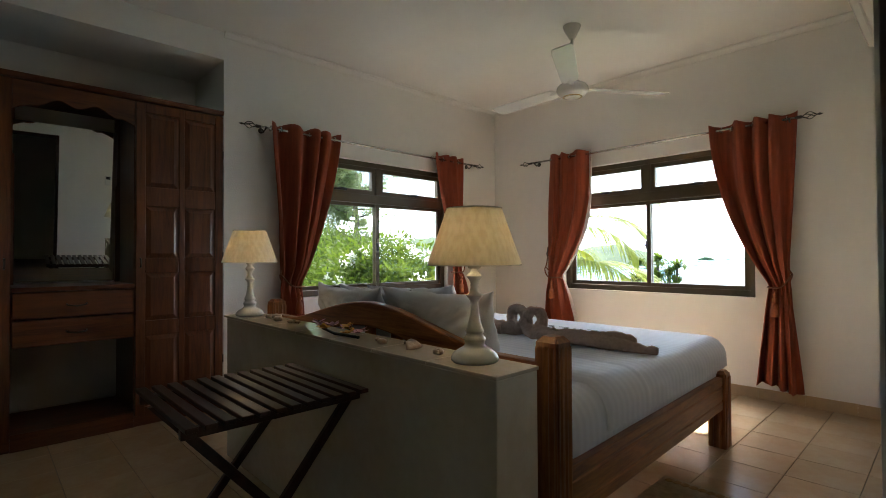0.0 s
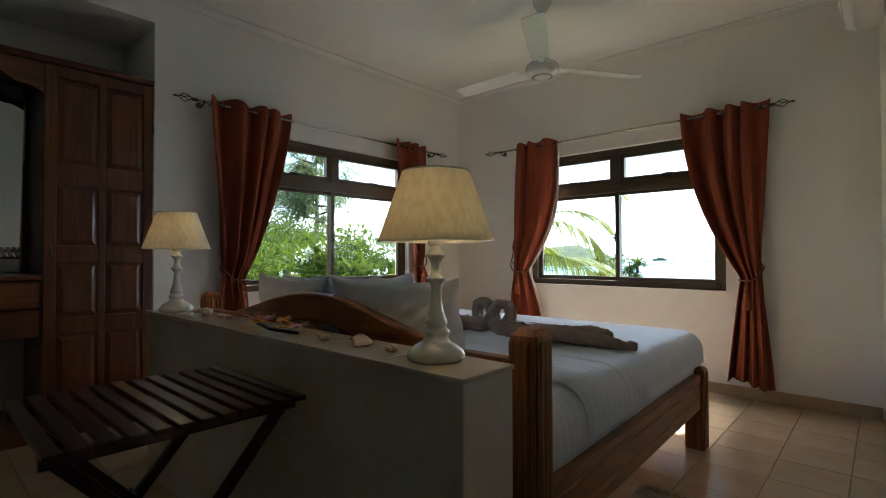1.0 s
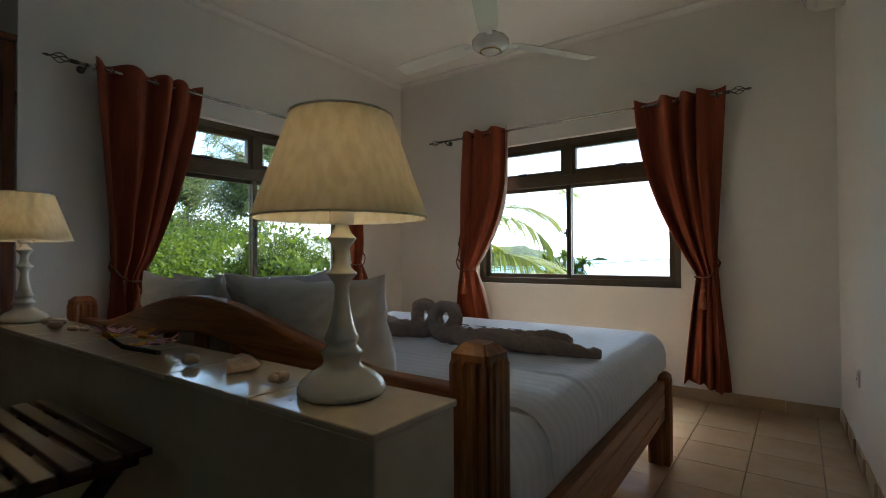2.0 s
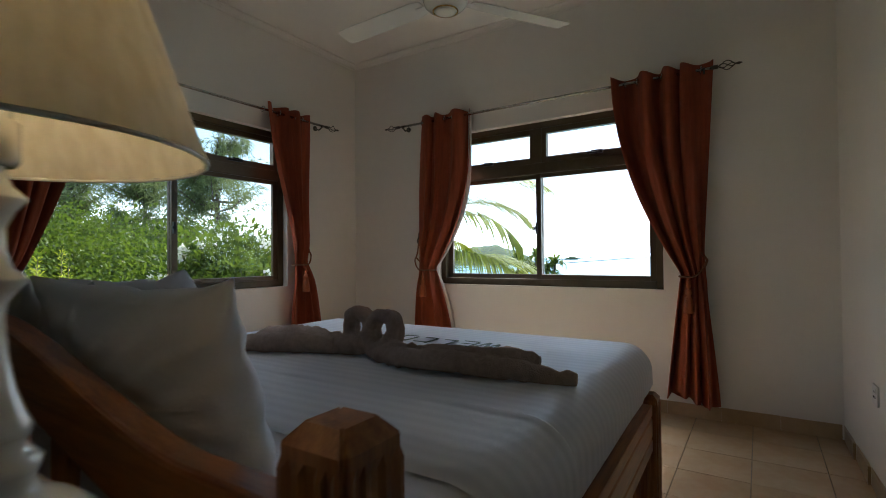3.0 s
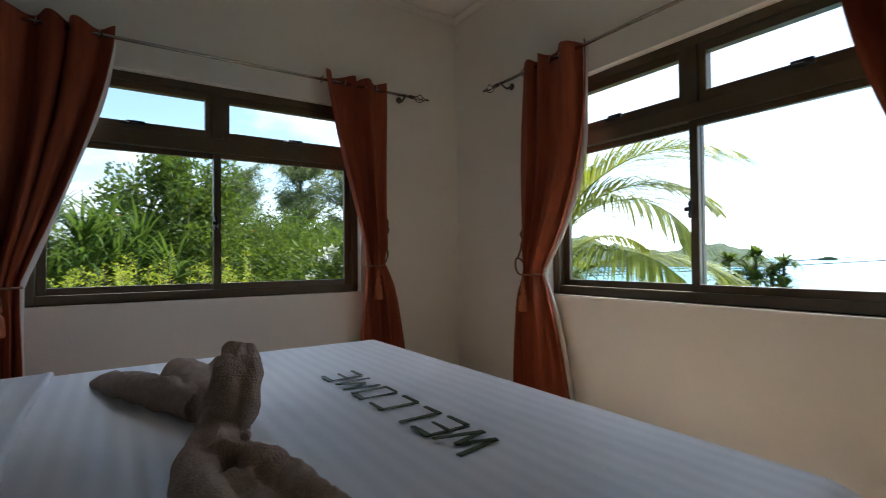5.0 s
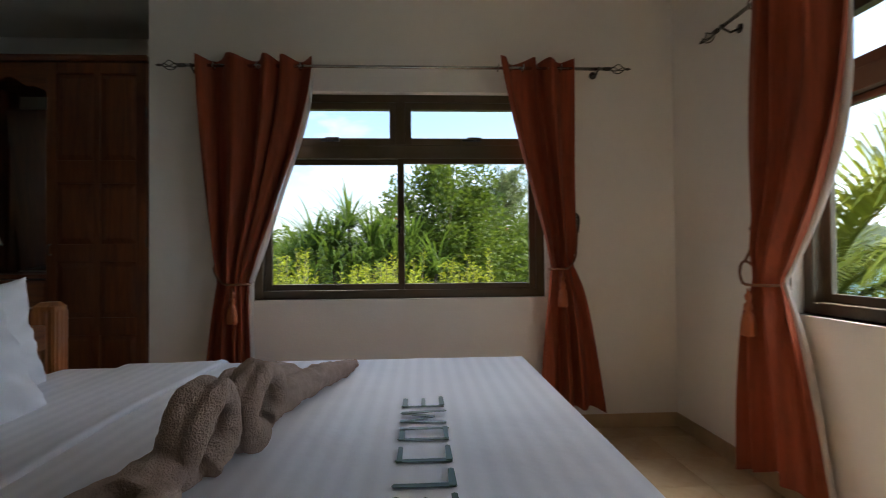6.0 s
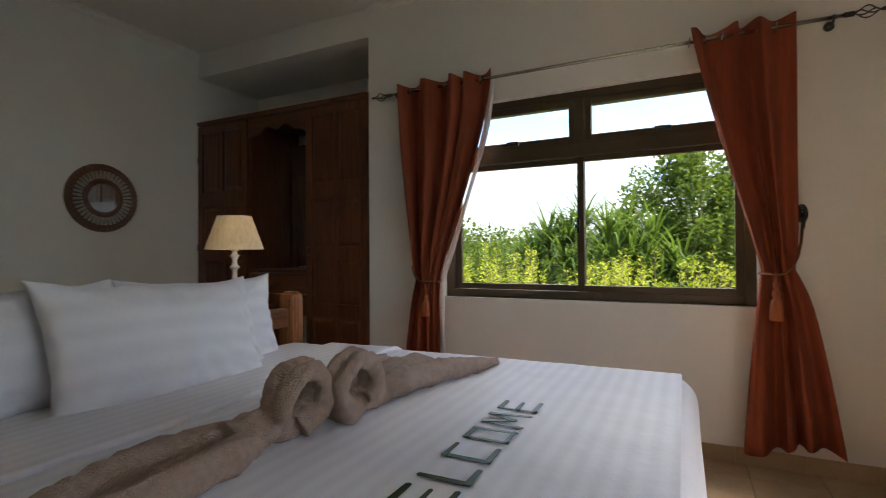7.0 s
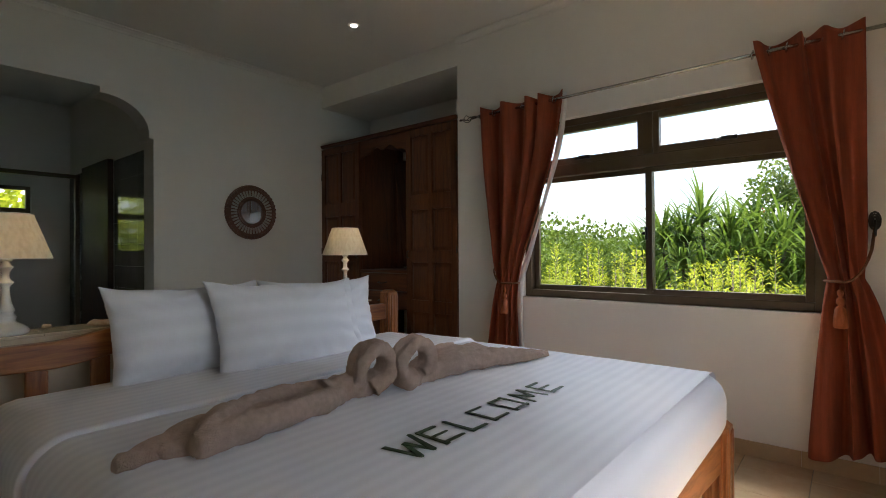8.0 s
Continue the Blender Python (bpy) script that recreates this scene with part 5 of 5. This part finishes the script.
bm = bmesh.new()
spokes, radii = 96, [0.0] + [4 * 1.16 ** k for k in range(48)]
prev = None
for r in radii:
    ringv = [bm.verts.new((2 + r * math.cos(2 * math.pi * k / spokes), -3 + r * math.sin(2 * math.pi * k / spokes), ground_height(2 + r * math.cos(2 * math.pi * k / spokes), -3 + r * math.sin(2 * math.pi * k / spokes)))) for k in range(spokes if r else 1)]
    if prev:
        for k in range(spokes):
            if len(prev) == 1:
                bm.faces.new((prev[0], ringv[k], ringv[(k + 1) % spokes]))
            else:
                bm.faces.new((prev[k], ringv[k], ringv[(k + 1) % spokes], prev[(k + 1) % spokes]))
    prev = ringv
structure("ground", bm, M_SOIL, "grassy garden ground sloping to the sea", "ground", smooth=True)
SEA = -22.0
structure("water", boxes((-4600, 4600, 25, 4600, SEA - 1, SEA)), M_SEA, "turquoise tropical sea to the horizon", "sea")

# the headland across the bay, and a rock islet
bm = bmesh.new()
cols = []
for i in range(141):
    brg = -68 + 46.2 * i / 140
    g = (brg + 68) / 46.2
    peak = 92 * (1 - g) ** 0.8 + 30 * math.exp(-((g - 0.90) / 0.075) ** 2) + 24 * math.exp(-((g - 0.55) / 0.12) ** 2) + 9
    peak *= min(1.0, (1 - g) / 0.03) if g > 0.97 else 1.0
    row = []
    for j in range(9):
        d = 1150 + 75 * j
        s = math.sin(math.pi * min(j / 7.0, 1.0)) if j < 8 else 0
        z = SEA - 2 + peak * s * (1 + 0.35 * noise.noise(Vector((i * 0.16, j * 0.6, 3))) + 0.12 * noise.noise(Vector((i * 0.7, j * 1.9, 7))))
        row.append(bm.verts.new((3 + d * math.sin(radians(brg)), -3 + d * math.cos(radians(brg)), z)))
    cols.append(row)
for a, b in zip(cols, cols[1:]):
    for k in range(8):
        bm.faces.new((a[k], a[k + 1], b[k + 1], b[k]))
structure("headland", bm, M_HILL, "green wooded headland across the bay", "hill", smooth=True)
bm = bmesh.new()
bmesh.ops.create_icosphere(bm, subdivisions=3, radius=1)
for v in bm.verts:
    v.co = Vector((v.co.x * 34, v.co.y * 20, v.co.z * 16)) * (1 + 0.3 * noise.noise(v.co * 2))
    v.co += Vector((3 - 2600 * math.sin(radians(18.2)), -3 + 2600 * math.cos(radians(18.2)), SEA))
structure("islet", bm, M_HILL, "tiny rock islet far out at sea", "islet", smooth=True)


# ---- foliage ----
def leaf_material(name, base, dark, glow):
    """Leaves that let some light through, each leaf of its own shade."""
    m = bpy.data.materials.new(name)
    m.use_nodes = True
    n, l = m.node_tree.nodes, m.node_tree.links
    p, out = n["Principled BSDF"], n["Material Output"]
    p.inputs["Roughness"].default_value, p.inputs["Specular IOR Level"].default_value = 0.55, 0.2
    g, r, t, x = n.new("ShaderNodeNewGeometry"), n.new("ShaderNodeValToRGB"), n.new("ShaderNodeBsdfTranslucent"), n.new("ShaderNodeMixShader")
    r.color_ramp.elements[0].color, r.color_ramp.elements[1].color = (*dark, 1), (*base, 1)
    l.new(g.outputs["Random Per Island"], r.inputs[0]), l.new(r.outputs[0], p.inputs["Base Color"])
    t.inputs["Color"].default_value = (*glow, 1)
    x.inputs[0].default_value = 0.28
    l.new(p.outputs[0], x.inputs[1]), l.new(t.outputs[0], x.inputs[2]), l.new(x.outputs[0], out.inputs["Surface"])
    return m


M_LEAF = leaf_material("broad_green_leaf", (0.12, 0.17, 0.022), (0.014, 0.03, 0.007), (0.19, 0.27, 0.026))
M_LIME = leaf_material("yellow_green_leaf", (0.44, 0.47, 0.035), (0.13, 0.2, 0.015), (0.7, 0.74, 0.05))
M_NEEDLE = leaf_material("grey_green_needle", (0.2, 0.235, 0.09), (0.06, 0.085, 0.035), (0.3, 0.36, 0.12))
M_BLADE = leaf_material("long_green_blade", (0.1, 0.155, 0.03), (0.014, 0.035, 0.008), (0.2, 0.31, 0.04))
M_FROND = leaf_material("palm_leaflet", (0.24, 0.28, 0.035), (0.06, 0.09, 0.012), (0.42, 0.45, 0.05))
M_PETALW = leaf_material("white_blossom", (0.85, 0.84, 0.78), (0.7, 0.69, 0.6), (0.8, 0.8, 0.7))
M_PETALR = leaf_material("red_blossom", (0.6, 0.06, 0.02), (0.4, 0.03, 0.02), (0.6, 0.1, 0.05))
M_BARK = material("grey_brown_bark", (0.13, 0.1, 0.075), 0.95, vary=0.5, scale=9, stretch=(1, 1, 0.3), bump=0.8, bump_scale=30)


def leaves_mesh(name, places, dirs, lengths, widths, mat, parent, droop=0.0):
    """Many small kite-shaped leaves as one mesh: places and directions by row."""
    places, dirs = np.asarray(places), np.asarray(dirs)
    dirs = dirs / np.linalg.norm(dirs, axis=1, keepdims=True)
    rs = np.random.RandomState(len(places))
    side = np.cross(dirs, rs.normal(size=dirs.shape))
    side /= np.linalg.norm(side, axis=1, keepdims=True)
    L, Wd = np.asarray(lengths)[:, None], np.asarray(widths)[:, None]
    tip = places + dirs * L
    tip[:, 2] -= droop * L[:, 0]
    midp = places + dirs * L * 0.45
    v = np.stack([places, midp + side * Wd / 2, tip, midp - side * Wd / 2], axis=1).reshape(-1, 3)
    n = len(places)
    me = bpy.data.meshes.new(name)
    me.from_pydata(v.tolist(), [], np.arange(4 * n).reshape(-1, 4).tolist())
    me.materials.append(mat)
    ob = new(name, me)
    ob.parent = parent
    return ob


def clumpy(rs, n, clumps, centre, size, clump_r, hollow=0.35):
    """Points gathered in clumps over an uneven ellipsoid."""
    d = rs.normal(size=(clumps, 3))
    d /= np.linalg.norm(d, axis=1, keepdims=True)
    c = d * (hollow + (1 - hollow) * rs.rand(clumps, 1) ** 0.6) * np.asarray(size)
    pick = rs.randint(0, clumps, n)
    off = np.clip(rs.normal(size=(n, 3)), -1.5, 1.5) * clump_r * (0.5 + rs.rand(clumps)[pick][:, None])
    return np.asarray(centre) + c[pick] + off, c + np.asarray(centre)


def tree(name, x, y, top, size, label, leaf=0.16, wide=0.5, n=5000, clumps=40, mat=None, seed=0, blossom=None, nb=0, leaf_up=0.2, spread=0.28):
    """A broadleaf tree or bush: tapered trunk, limbs to its clumps, a crown of leaves."""
    rs = np.random.RandomState(seed)
    gz = ground_height(x, y)
    e = thing(name, x, y, gz, label, name.replace("_", " "))
    cz = top - size[2] - gz
    pts, cc = clumpy(rs, n, clumps, (0, 0, cz), size, spread * min(size))
    keep = pts[:, 2] > 0.05
    pts = pts[keep]
    dirs = (pts - np.array((0, 0, cz - size[2] * 0.4))) / max(size) + rs.normal(size=pts.shape) * 0.8 + np.array((0, 0, leaf_up))
    leaves_mesh("crown", pts, dirs, leaf * (0.6 + 0.8 * rs.rand(len(pts))), leaf * wide * (0.7 + 0.6 * rs.rand(len(pts))), mat or M_LEAF, e, 0.15)
    bm = tube([(0, 0, -0.2), (0.05 * size[0], 0.03, cz * 0.4), (0, 0, cz * 0.8), (0.02, 0, cz + size[2] * 0.4)], 0.1, 8, None, [0.05 * size[2] + 0.05, 0.04 * size[2] + 0.035, 0.03 * size[2] + 0.02, 0.01])
    for k in range(min(clumps, 16)):
        c = cc[k]
        tube([(0, 0, cz * 0.55), tuple(c * 0.5 + np.array((0, 0, cz * 0.32))), tuple(c)], 0.02, 5, bm, [0.02 * size[2] + 0.012, 0.012 * size[2] + 0.008, 0.005])
    part("trunk", bm, M_BARK, e, "grey brown trunk and limbs", smooth=True)
    if blossom:
        pb, _ = clumpy(rs, nb, max(6, nb // (14 if nb < 100 else 34)), (0, 0, cz - 0.05 * size[2]), tuple(1.2 * s for s in size), 0.05, 0.95)
        leaves_mesh("blossom", pb, rs.normal(size=pb.shape) + np.array((0.5, 0, 0.6)), 0.05 + 0.02 * rs.rand(len(pb)), np.full(len(pb), 0.045), blossom, e)
    return e


def casuarina(x, y, top, spread, label, seed, n=20000):
    """A tall wispy she-oak: leader, rising limbs, hanging needle tufts with gaps."""
    rs = np.random.RandomState(seed)
    gz = ground_height(x, y)
    h = top - gz
    e = thing("casuarina_tree", x, y, gz, label, "tree", "she-oaks")
    bm = tube([(0, 0, -0.3), (0.1, 0.05, h * 0.4), (0.0, 0.1, h * 0.75), (0.1, 0, h)], 0.2, 8, None, [0.022 * h, 0.016 * h, 0.008 * h, 0.01])
    places, dirs = [], []
    for k in range(64):
        z0 = h * (0.28 + 0.68 * rs.rand())
        a = 2 * math.pi * rs.rand()
        reach = spread * (0.35 + 0.75 * rs.rand()) * (1.15 - 0.75 * z0 / h)
        tip = np.array((reach * math.cos(a), reach * math.sin(a), z0 + reach * (0.25 + 0.4 * rs.rand())))
        base_ = np.array((0.03, 0.03, z0))
        mid_ = (base_ + tip) / 2 + np.array((0, 0, -0.12 * reach))
        tube([tuple(base_), tuple(mid_), tuple(tip)], 0.02, 5, bm, [0.006 * h, 0.004 * h, 0.006])
        m = n // 64
        g = 0.25 + 0.8 * rs.rand(m, 1)
        tw = rs.randint(0, 7, m)
        tw_off = rs.normal(size=(7, 3))[tw] * 0.15 * reach
        p = base_ * (1 - g) ** 2 + 2 * mid_ * g * (1 - g) + tip * g ** 2 + tw_off + rs.normal(size=(m, 3)) * 0.038 * reach
        places.append(p)
        dirs.append(rs.normal(size=(m, 3)) * 0.45 + np.array((0.5 * math.cos(a), 0.5 * math.sin(a), 0.1)))
    places, dirs = np.concatenate(places), np.concatenate(dirs)
    leaves_mesh("crown", places, dirs, 0.034 * h * (0.5 + rs.rand(len(places))), np.full(len(places), 0.0042 * h), M_NEEDLE, e, 0.35)
    part("trunk", bm, M_BARK, e, "grey trunk with rising limbs", smooth=True)


def blade_clump(name, x, y, heads, label, length, width, n, seed, category, mat=None, curl=1.0, stems=True):
    """Rosettes of long arching strap leaves on stems. heads: (dx, dy, height over the world's zero)."""
    rs = np.random.RandomState(seed)
    gz = ground_height(x, y)
    e = thing(name, x, y, gz, label, category)
    vs, fs = [], []
    stem = bmesh.new()
    for dx, dy, hz in heads:
        z0 = hz - gz
        tube([(dx * 0.4, dy * 0.4, -0.2), (dx * 0.8, dy * 0.8, z0 * 0.6), (dx, dy, z0)], 0.04, 6, stem, [0.06, 0.05, 0.035])
        for k in range(n):
            a = 2 * math.pi * (k * 0.382 + rs.rand() * 0.1)
            up = 0.25 + 1.15 * rs.rand()
            L = length * (0.65 + 0.5 * rs.rand())
            d = np.array((math.cos(a), math.sin(a)))
            s = np.array((-math.sin(a), math.cos(a), 0.0))
            base_i = len(vs)
            px, pz, ang = 0.02, z0, up
            segs = 7
            for q in range(segs + 1):
                g = q / segs
                w = width * (0.55 + 0.9 * g * (1 - g) * 2) * (1 - g ** 3) * 0.5
                c = np.array((dx + d[0] * px, dy + d[1] * px, pz))
                vs.append(c - s * w), vs.append(c + np.array((0, 0, -0.15 * w))), vs.append(c + s * w)
                px += math.cos(ang) * L / segs
                pz += math.sin(ang) * L / segs
                ang -= curl * (0.12 + 0.42 * g) * (1.2 if up < 0.9 else 0.75)
            for q in range(segs):
                b = base_i + 3 * q
                fs.append((b, b + 1, b + 4, b + 3)), fs.append((b + 1, b + 2, b + 5, b + 4))
    me = bpy.data.meshes.new("blades")
    me.from_pydata([tuple(v) for v in vs], [], fs)
    me.materials.append(mat or M_BLADE)
    for p in me.polygons:
        p.use_smooth = True
    ob = new("blades", me)
    ob.parent = e
    if stems:
        part("stem", stem, M_BARK, e, smooth=True)
    else:
        stem.free()
    return e


def palm(x, y, crown_z, fronds, label, seed):
    """A coconut palm: trunk and feathered fronds. fronds: (azimuth, rise in degrees, length, bend in degrees)."""
    rs = np.random.RandomState(seed)
    gz = ground_height(x, y)
    z0 = crown_z - gz
    e = thing("palm_tree", x, y, gz, label, "palm tree")
    part("trunk", tube([(0.25, -0.1, -0.2), (0.15, -0.05, z0 * 0.5), (0, 0, z0)], 0.12, 10, None, [0.14, 0.11, 0.10]), M_BARK, e, "ringed grey palm trunk", smooth=True)
    for az, rise, L, bend in fronds:
        a = radians(az)
        d, s = Vector((math.cos(a), math.sin(a), 0)), Vector((-math.sin(a), math.cos(a), 0))
        pts, p, ang = [], Vector((0, 0, z0)), radians(rise)
        segs = 64
        tang = []
        for q in range(segs + 1):
            pts.append(p.copy())
            t = d * math.cos(ang) + Vector((0, 0, 1)) * math.sin(ang)
            tang.append(t)
            p = p + t * (L / segs)
            ang -= radians(bend) / segs * (0.5 + 1.0 * q / segs)
        fr = part("frond", tube(pts[::4], 0.01, 6, None, [0.017 * (1 - 0.8 * k / 12) for k in range(len(pts[::4]))]), M_FROND, e, "arching green frond", smooth=True)
        vs, fs = [], []
        for q in range(5, segs + 1):
            g = q / segs
            ll = L * 0.34 * (math.sin(math.pi * min(1, 0.12 + 0.86 * g)) ** 0.6) * (0.85 + 0.3 * rs.rand())
            for sd in (-1, 1):
                for half in (0.0, 0.5):
                    base_p = pts[q] - tang[q] * (half * L / segs)
                    out = (s * sd * (0.9 - 0.35 * g) + tang[q] * (0.45 + 0.5 * g) + Vector((0, 0, -0.10 + 0.25 * rs.rand()))).normalized()
                    w = 0.0115 * (1 - 0.3 * g)
                    nrm = out.cross(Vector((0, 0, 1))).normalized()
                    b = len(vs)
                    pp, dr = base_p.copy(), out.copy()
                    for k in range(4):
                        ww = w * (0.6, 1.0, 0.8, 0.08)[k]
                        vs.append(pp - nrm * ww), vs.append(pp + nrm * ww)
                        pp = pp + dr * (ll / 3)
                        dr = (dr + Vector((0, 0, -0.32))).normalized()
                    for k in range(3):
                        fs.append((b + 2 * k, b + 2 * k + 1, b + 2 * k + 3, b + 2 * k + 2))
        me = bpy.data.meshes.new("leaflets")
        me.from_pydata([tuple(v) for v in vs], [], fs)
        me.materials.append(M_FROND)
        ob = new("leaflets", me)
        ob.parent = fr
    return e


def along(bearing, dist, ox=3.0, oy=-2.0):
    return ox + dist * math.sin(radians(bearing)), oy + dist * math.cos(radians(bearing))


palm(-1.05, 1.75, 0.48, [(-8, 66, 2.7, 125), (-14, 40, 2.7, 92), (12, 76, 2.6, 125), (-30, 12, 2.6, 62), (35, 40, 2.4, 90), (4, 74, 2.9, 105), (-6, 18, 2.8, 58), (120, 40, 2.2, 90), (180, 35, 2.2, 95), (235, 30, 2.2, 85), (290, 12, 2.0, 70), (75, 60, 2.0, 100), (150, 65, 1.9, 110)], "young coconut palm with arching fronds outside the window", 1)
tree("frangipani_bush", -3.7, 1.2, 1.25, (1.0, 1.0, 0.75), "leafy bush covered in white blossom clusters", 0.13, 0.4, 11000, 70, M_LEAF, 3, M_PETALW, 2700)
tree("flowering_tree", -11.0, -0.9, 3.75, (1.5, 1.6, 2.3), "dense dark green tree with a few red blossoms", 0.13, 0.55, 22000, 90, M_LEAF, 4, M_PETALR, 24, spread=0.17)
blade_clump("screw_pine", -9.6, -2.85, [(0, -0.5, 1.75), (0.2, -0.8, 1.3), (0.1, 0.1, 1.35), (0.4, -1.6, 0.85), (0.4, 0.7, 0.7), (0.5, -0.4, 0.3), (0.6, 1.3, 0.1), (0.3, -1.3, 1.2), (-0.3, 0.5, 1.55), (0.6, 0.2, 0.8), (0.5, -0.8, 0.7), (0.2, 1.1, 1.1), (0.1, -1.9, 0.5), (0.7, 0.9, 0.3), (0.8, -1.4, 0.1), (0.6, 1.7, 0.6), (0.9, -0.2, 0.0)], "screw pine clump with long arching blade leaves", 1.45, 0.065, 60, 5, "screw pine", None, 0.72)
blade_clump("dragon_tree", *along(-24.0, 11.0), [(0, 0, 0.95), (-0.55, 0.1, 0.86), (0.4, 0.2, 0.80), (0.1, -0.2, 0.50), (-0.35, 0, 0.45), (0.45, 0, 0.35), (-0.15, 0.1, 0.65), (0.25, 0.1, 0.60), (-0.6, 0, 0.40), (0.05, 0, 0.10), (-0.3, 0, 0.00), (0.4, 0, -0.05)], "small branching tree with rosettes of strap leaves", 0.42, 0.06, 60, 6, "tree", M_LEAF, 1.2)
for k, (brg, d, top, sp) in enumerate(((-60.5, 24, 6.6, 3.6), (-67, 27, 6.2, 3.0), (-73, 30, 7.0, 3.2), (-79.5, 36, 7.2, 3.4), (-84, 40, 6.6, 3.0))):
    casuarina(*along(brg, d), top, sp, "tall wispy grey-green casuarina tree", 20 + k)
# understorey and far woods
rs_ = np.random.RandomState(11)
for k in range(26):
    brg = -50 - 3.2 * k + rs_.uniform(-1.5, 1.5)
    d = 13 + 9 * rs_.rand()
    x, y = along(brg, d)
    s = 1.5 + 0.9 * rs_.rand()
    top = 0.75 + d * ((-0.03 + 0.02 * rs_.rand()) if brg > -61 else (0.035 + 0.045 * rs_.rand()) if brg > -90 else (-0.04 + 0.09 * rs_.rand()))
    tree("broadleaf_tree", x, y, top, (s * 1.15, s * 1.15, s), "rounded green woodland tree beyond the garden", 0.11, 0.6, 20000, 110, M_LEAF, 40 + k)
for k in range(16):
    brg = -62 - 5.2 * k + rs_.uniform(-1.5, 1.5)
    d = 28 + 14 * rs_.rand()
    x, y = along(brg, d)
    tree("broadleaf_tree", x, y, 0.8 + d * ((0.01 + 0.035 * rs_.rand()) if brg > -88 else (0.01 + 0.04 * rs_.rand())), (3.2, 3.2, 2.6), "distant woodland tree on the slope", 0.27, 0.8, 11000, 90, M_LEAF, 90 + k)
tree("leafy_shrub", 2.2, -9.6, 2.4, (1.4, 0.8, 1.4), "bright leafy shrub outside the bathroom window", 0.12, 0.65, 5000, 50, M_LIME, 131)
tree("leafy_shrub", *along(-119.5, 8.2), 2.05, (0.7, 0.7, 1.15), "bright leafy shrub near the window", 0.15, 0.6, 5200, 50, M_LEAF, 130)
palm(*along(-114.5, 8.6), 0.25, [(20, 40, 1.5, 100), (-20, 55, 1.5, 110), (70, 35, 1.5, 90), (-70, 45, 1.5, 100), (140, 40, 1.4, 90), (220, 40, 1.4, 90)], "small low palm among the shrubs", 9)


def hedge_plant(x, y, top, seed, label):
    """A bushy shrub of upright stems with narrow yellow-green leaves."""
    rs = np.random.RandomState(seed)
    gz = ground_height(x, y)
    e = thing("garden_shrub", x, y, gz, label, "shrub", "garden shrubs")
    bm = bmesh.new()
    places, dirs = [], []
    for k in range(17):
        a, r = 2 * math.pi * rs.rand(), 0.55 * rs.rand() ** 0.5
        h = (top - gz) * (0.72 + 0.28 * rs.rand() if k else 1.0)
        b0, b1 = np.array((0.4 * r * math.cos(a), 0.4 * r * math.sin(a), 0)), np.array((r * math.cos(a), r * math.sin(a), h))
        tube([tuple(b0), tuple((b0 + b1) / 2 + np.array((0.04, 0, 0))), tuple(b1)], 0.01, 4, bm, [0.014, 0.009, 0.003])
        m = 210
        g = 0.45 + 0.55 * rs.rand(m, 1)
        ang = rs.rand(m) * 2 * math.pi
        out = np.stack([np.cos(ang), np.sin(ang), 0.5 + 0.6 * rs.rand(m)], axis=1)
        tw = out * 0.16 * rs.rand(m, 1) * (1.25 - g)
        places.append(b0 * (1 - g) + b1 * g + tw)
        dirs.append(out)
    places, dirs = np.concatenate(places), np.concatenate(dirs)
    leaves_mesh("foliage", places, dirs, 0.05 + 0.045 * rs.rand(len(places)), 0.013 + 0.009 * rs.rand(len(places)), M_LIME, e, 0.1)
    part("stems", bm, M_BARK, e, smooth=True)


for k in range(19):
    y = -8.2 + 0.42 * k + rs_.uniform(-0.15, 0.15)
    x = -4.6 - 1.8 * rs_.rand()
    hedge_plant(x, y, 0.82 + 0.42 * rs_.rand() - (0.35 if y > -0.3 else 0), 200 + k, "yellow-green narrow-leaved shrub by the window")

# two overhead cables
cable = thing("power_cable", 0, 20, 0, "pair of thin dark overhead power cables", "cable")
cb = in_thing(cable)
for dz in (0.0, 0.22):
    cb("wire", tube([(-40, 12, -1.5 + dz), (-10.1, 18.5, 0.25 + dz * 0.6), (-0.5, 22, 0.95 + dz), (14, 27, 2.4 + dz), (40, 35, 5 + dz)], 0.013, 6), M_BLACK, bevel=0)
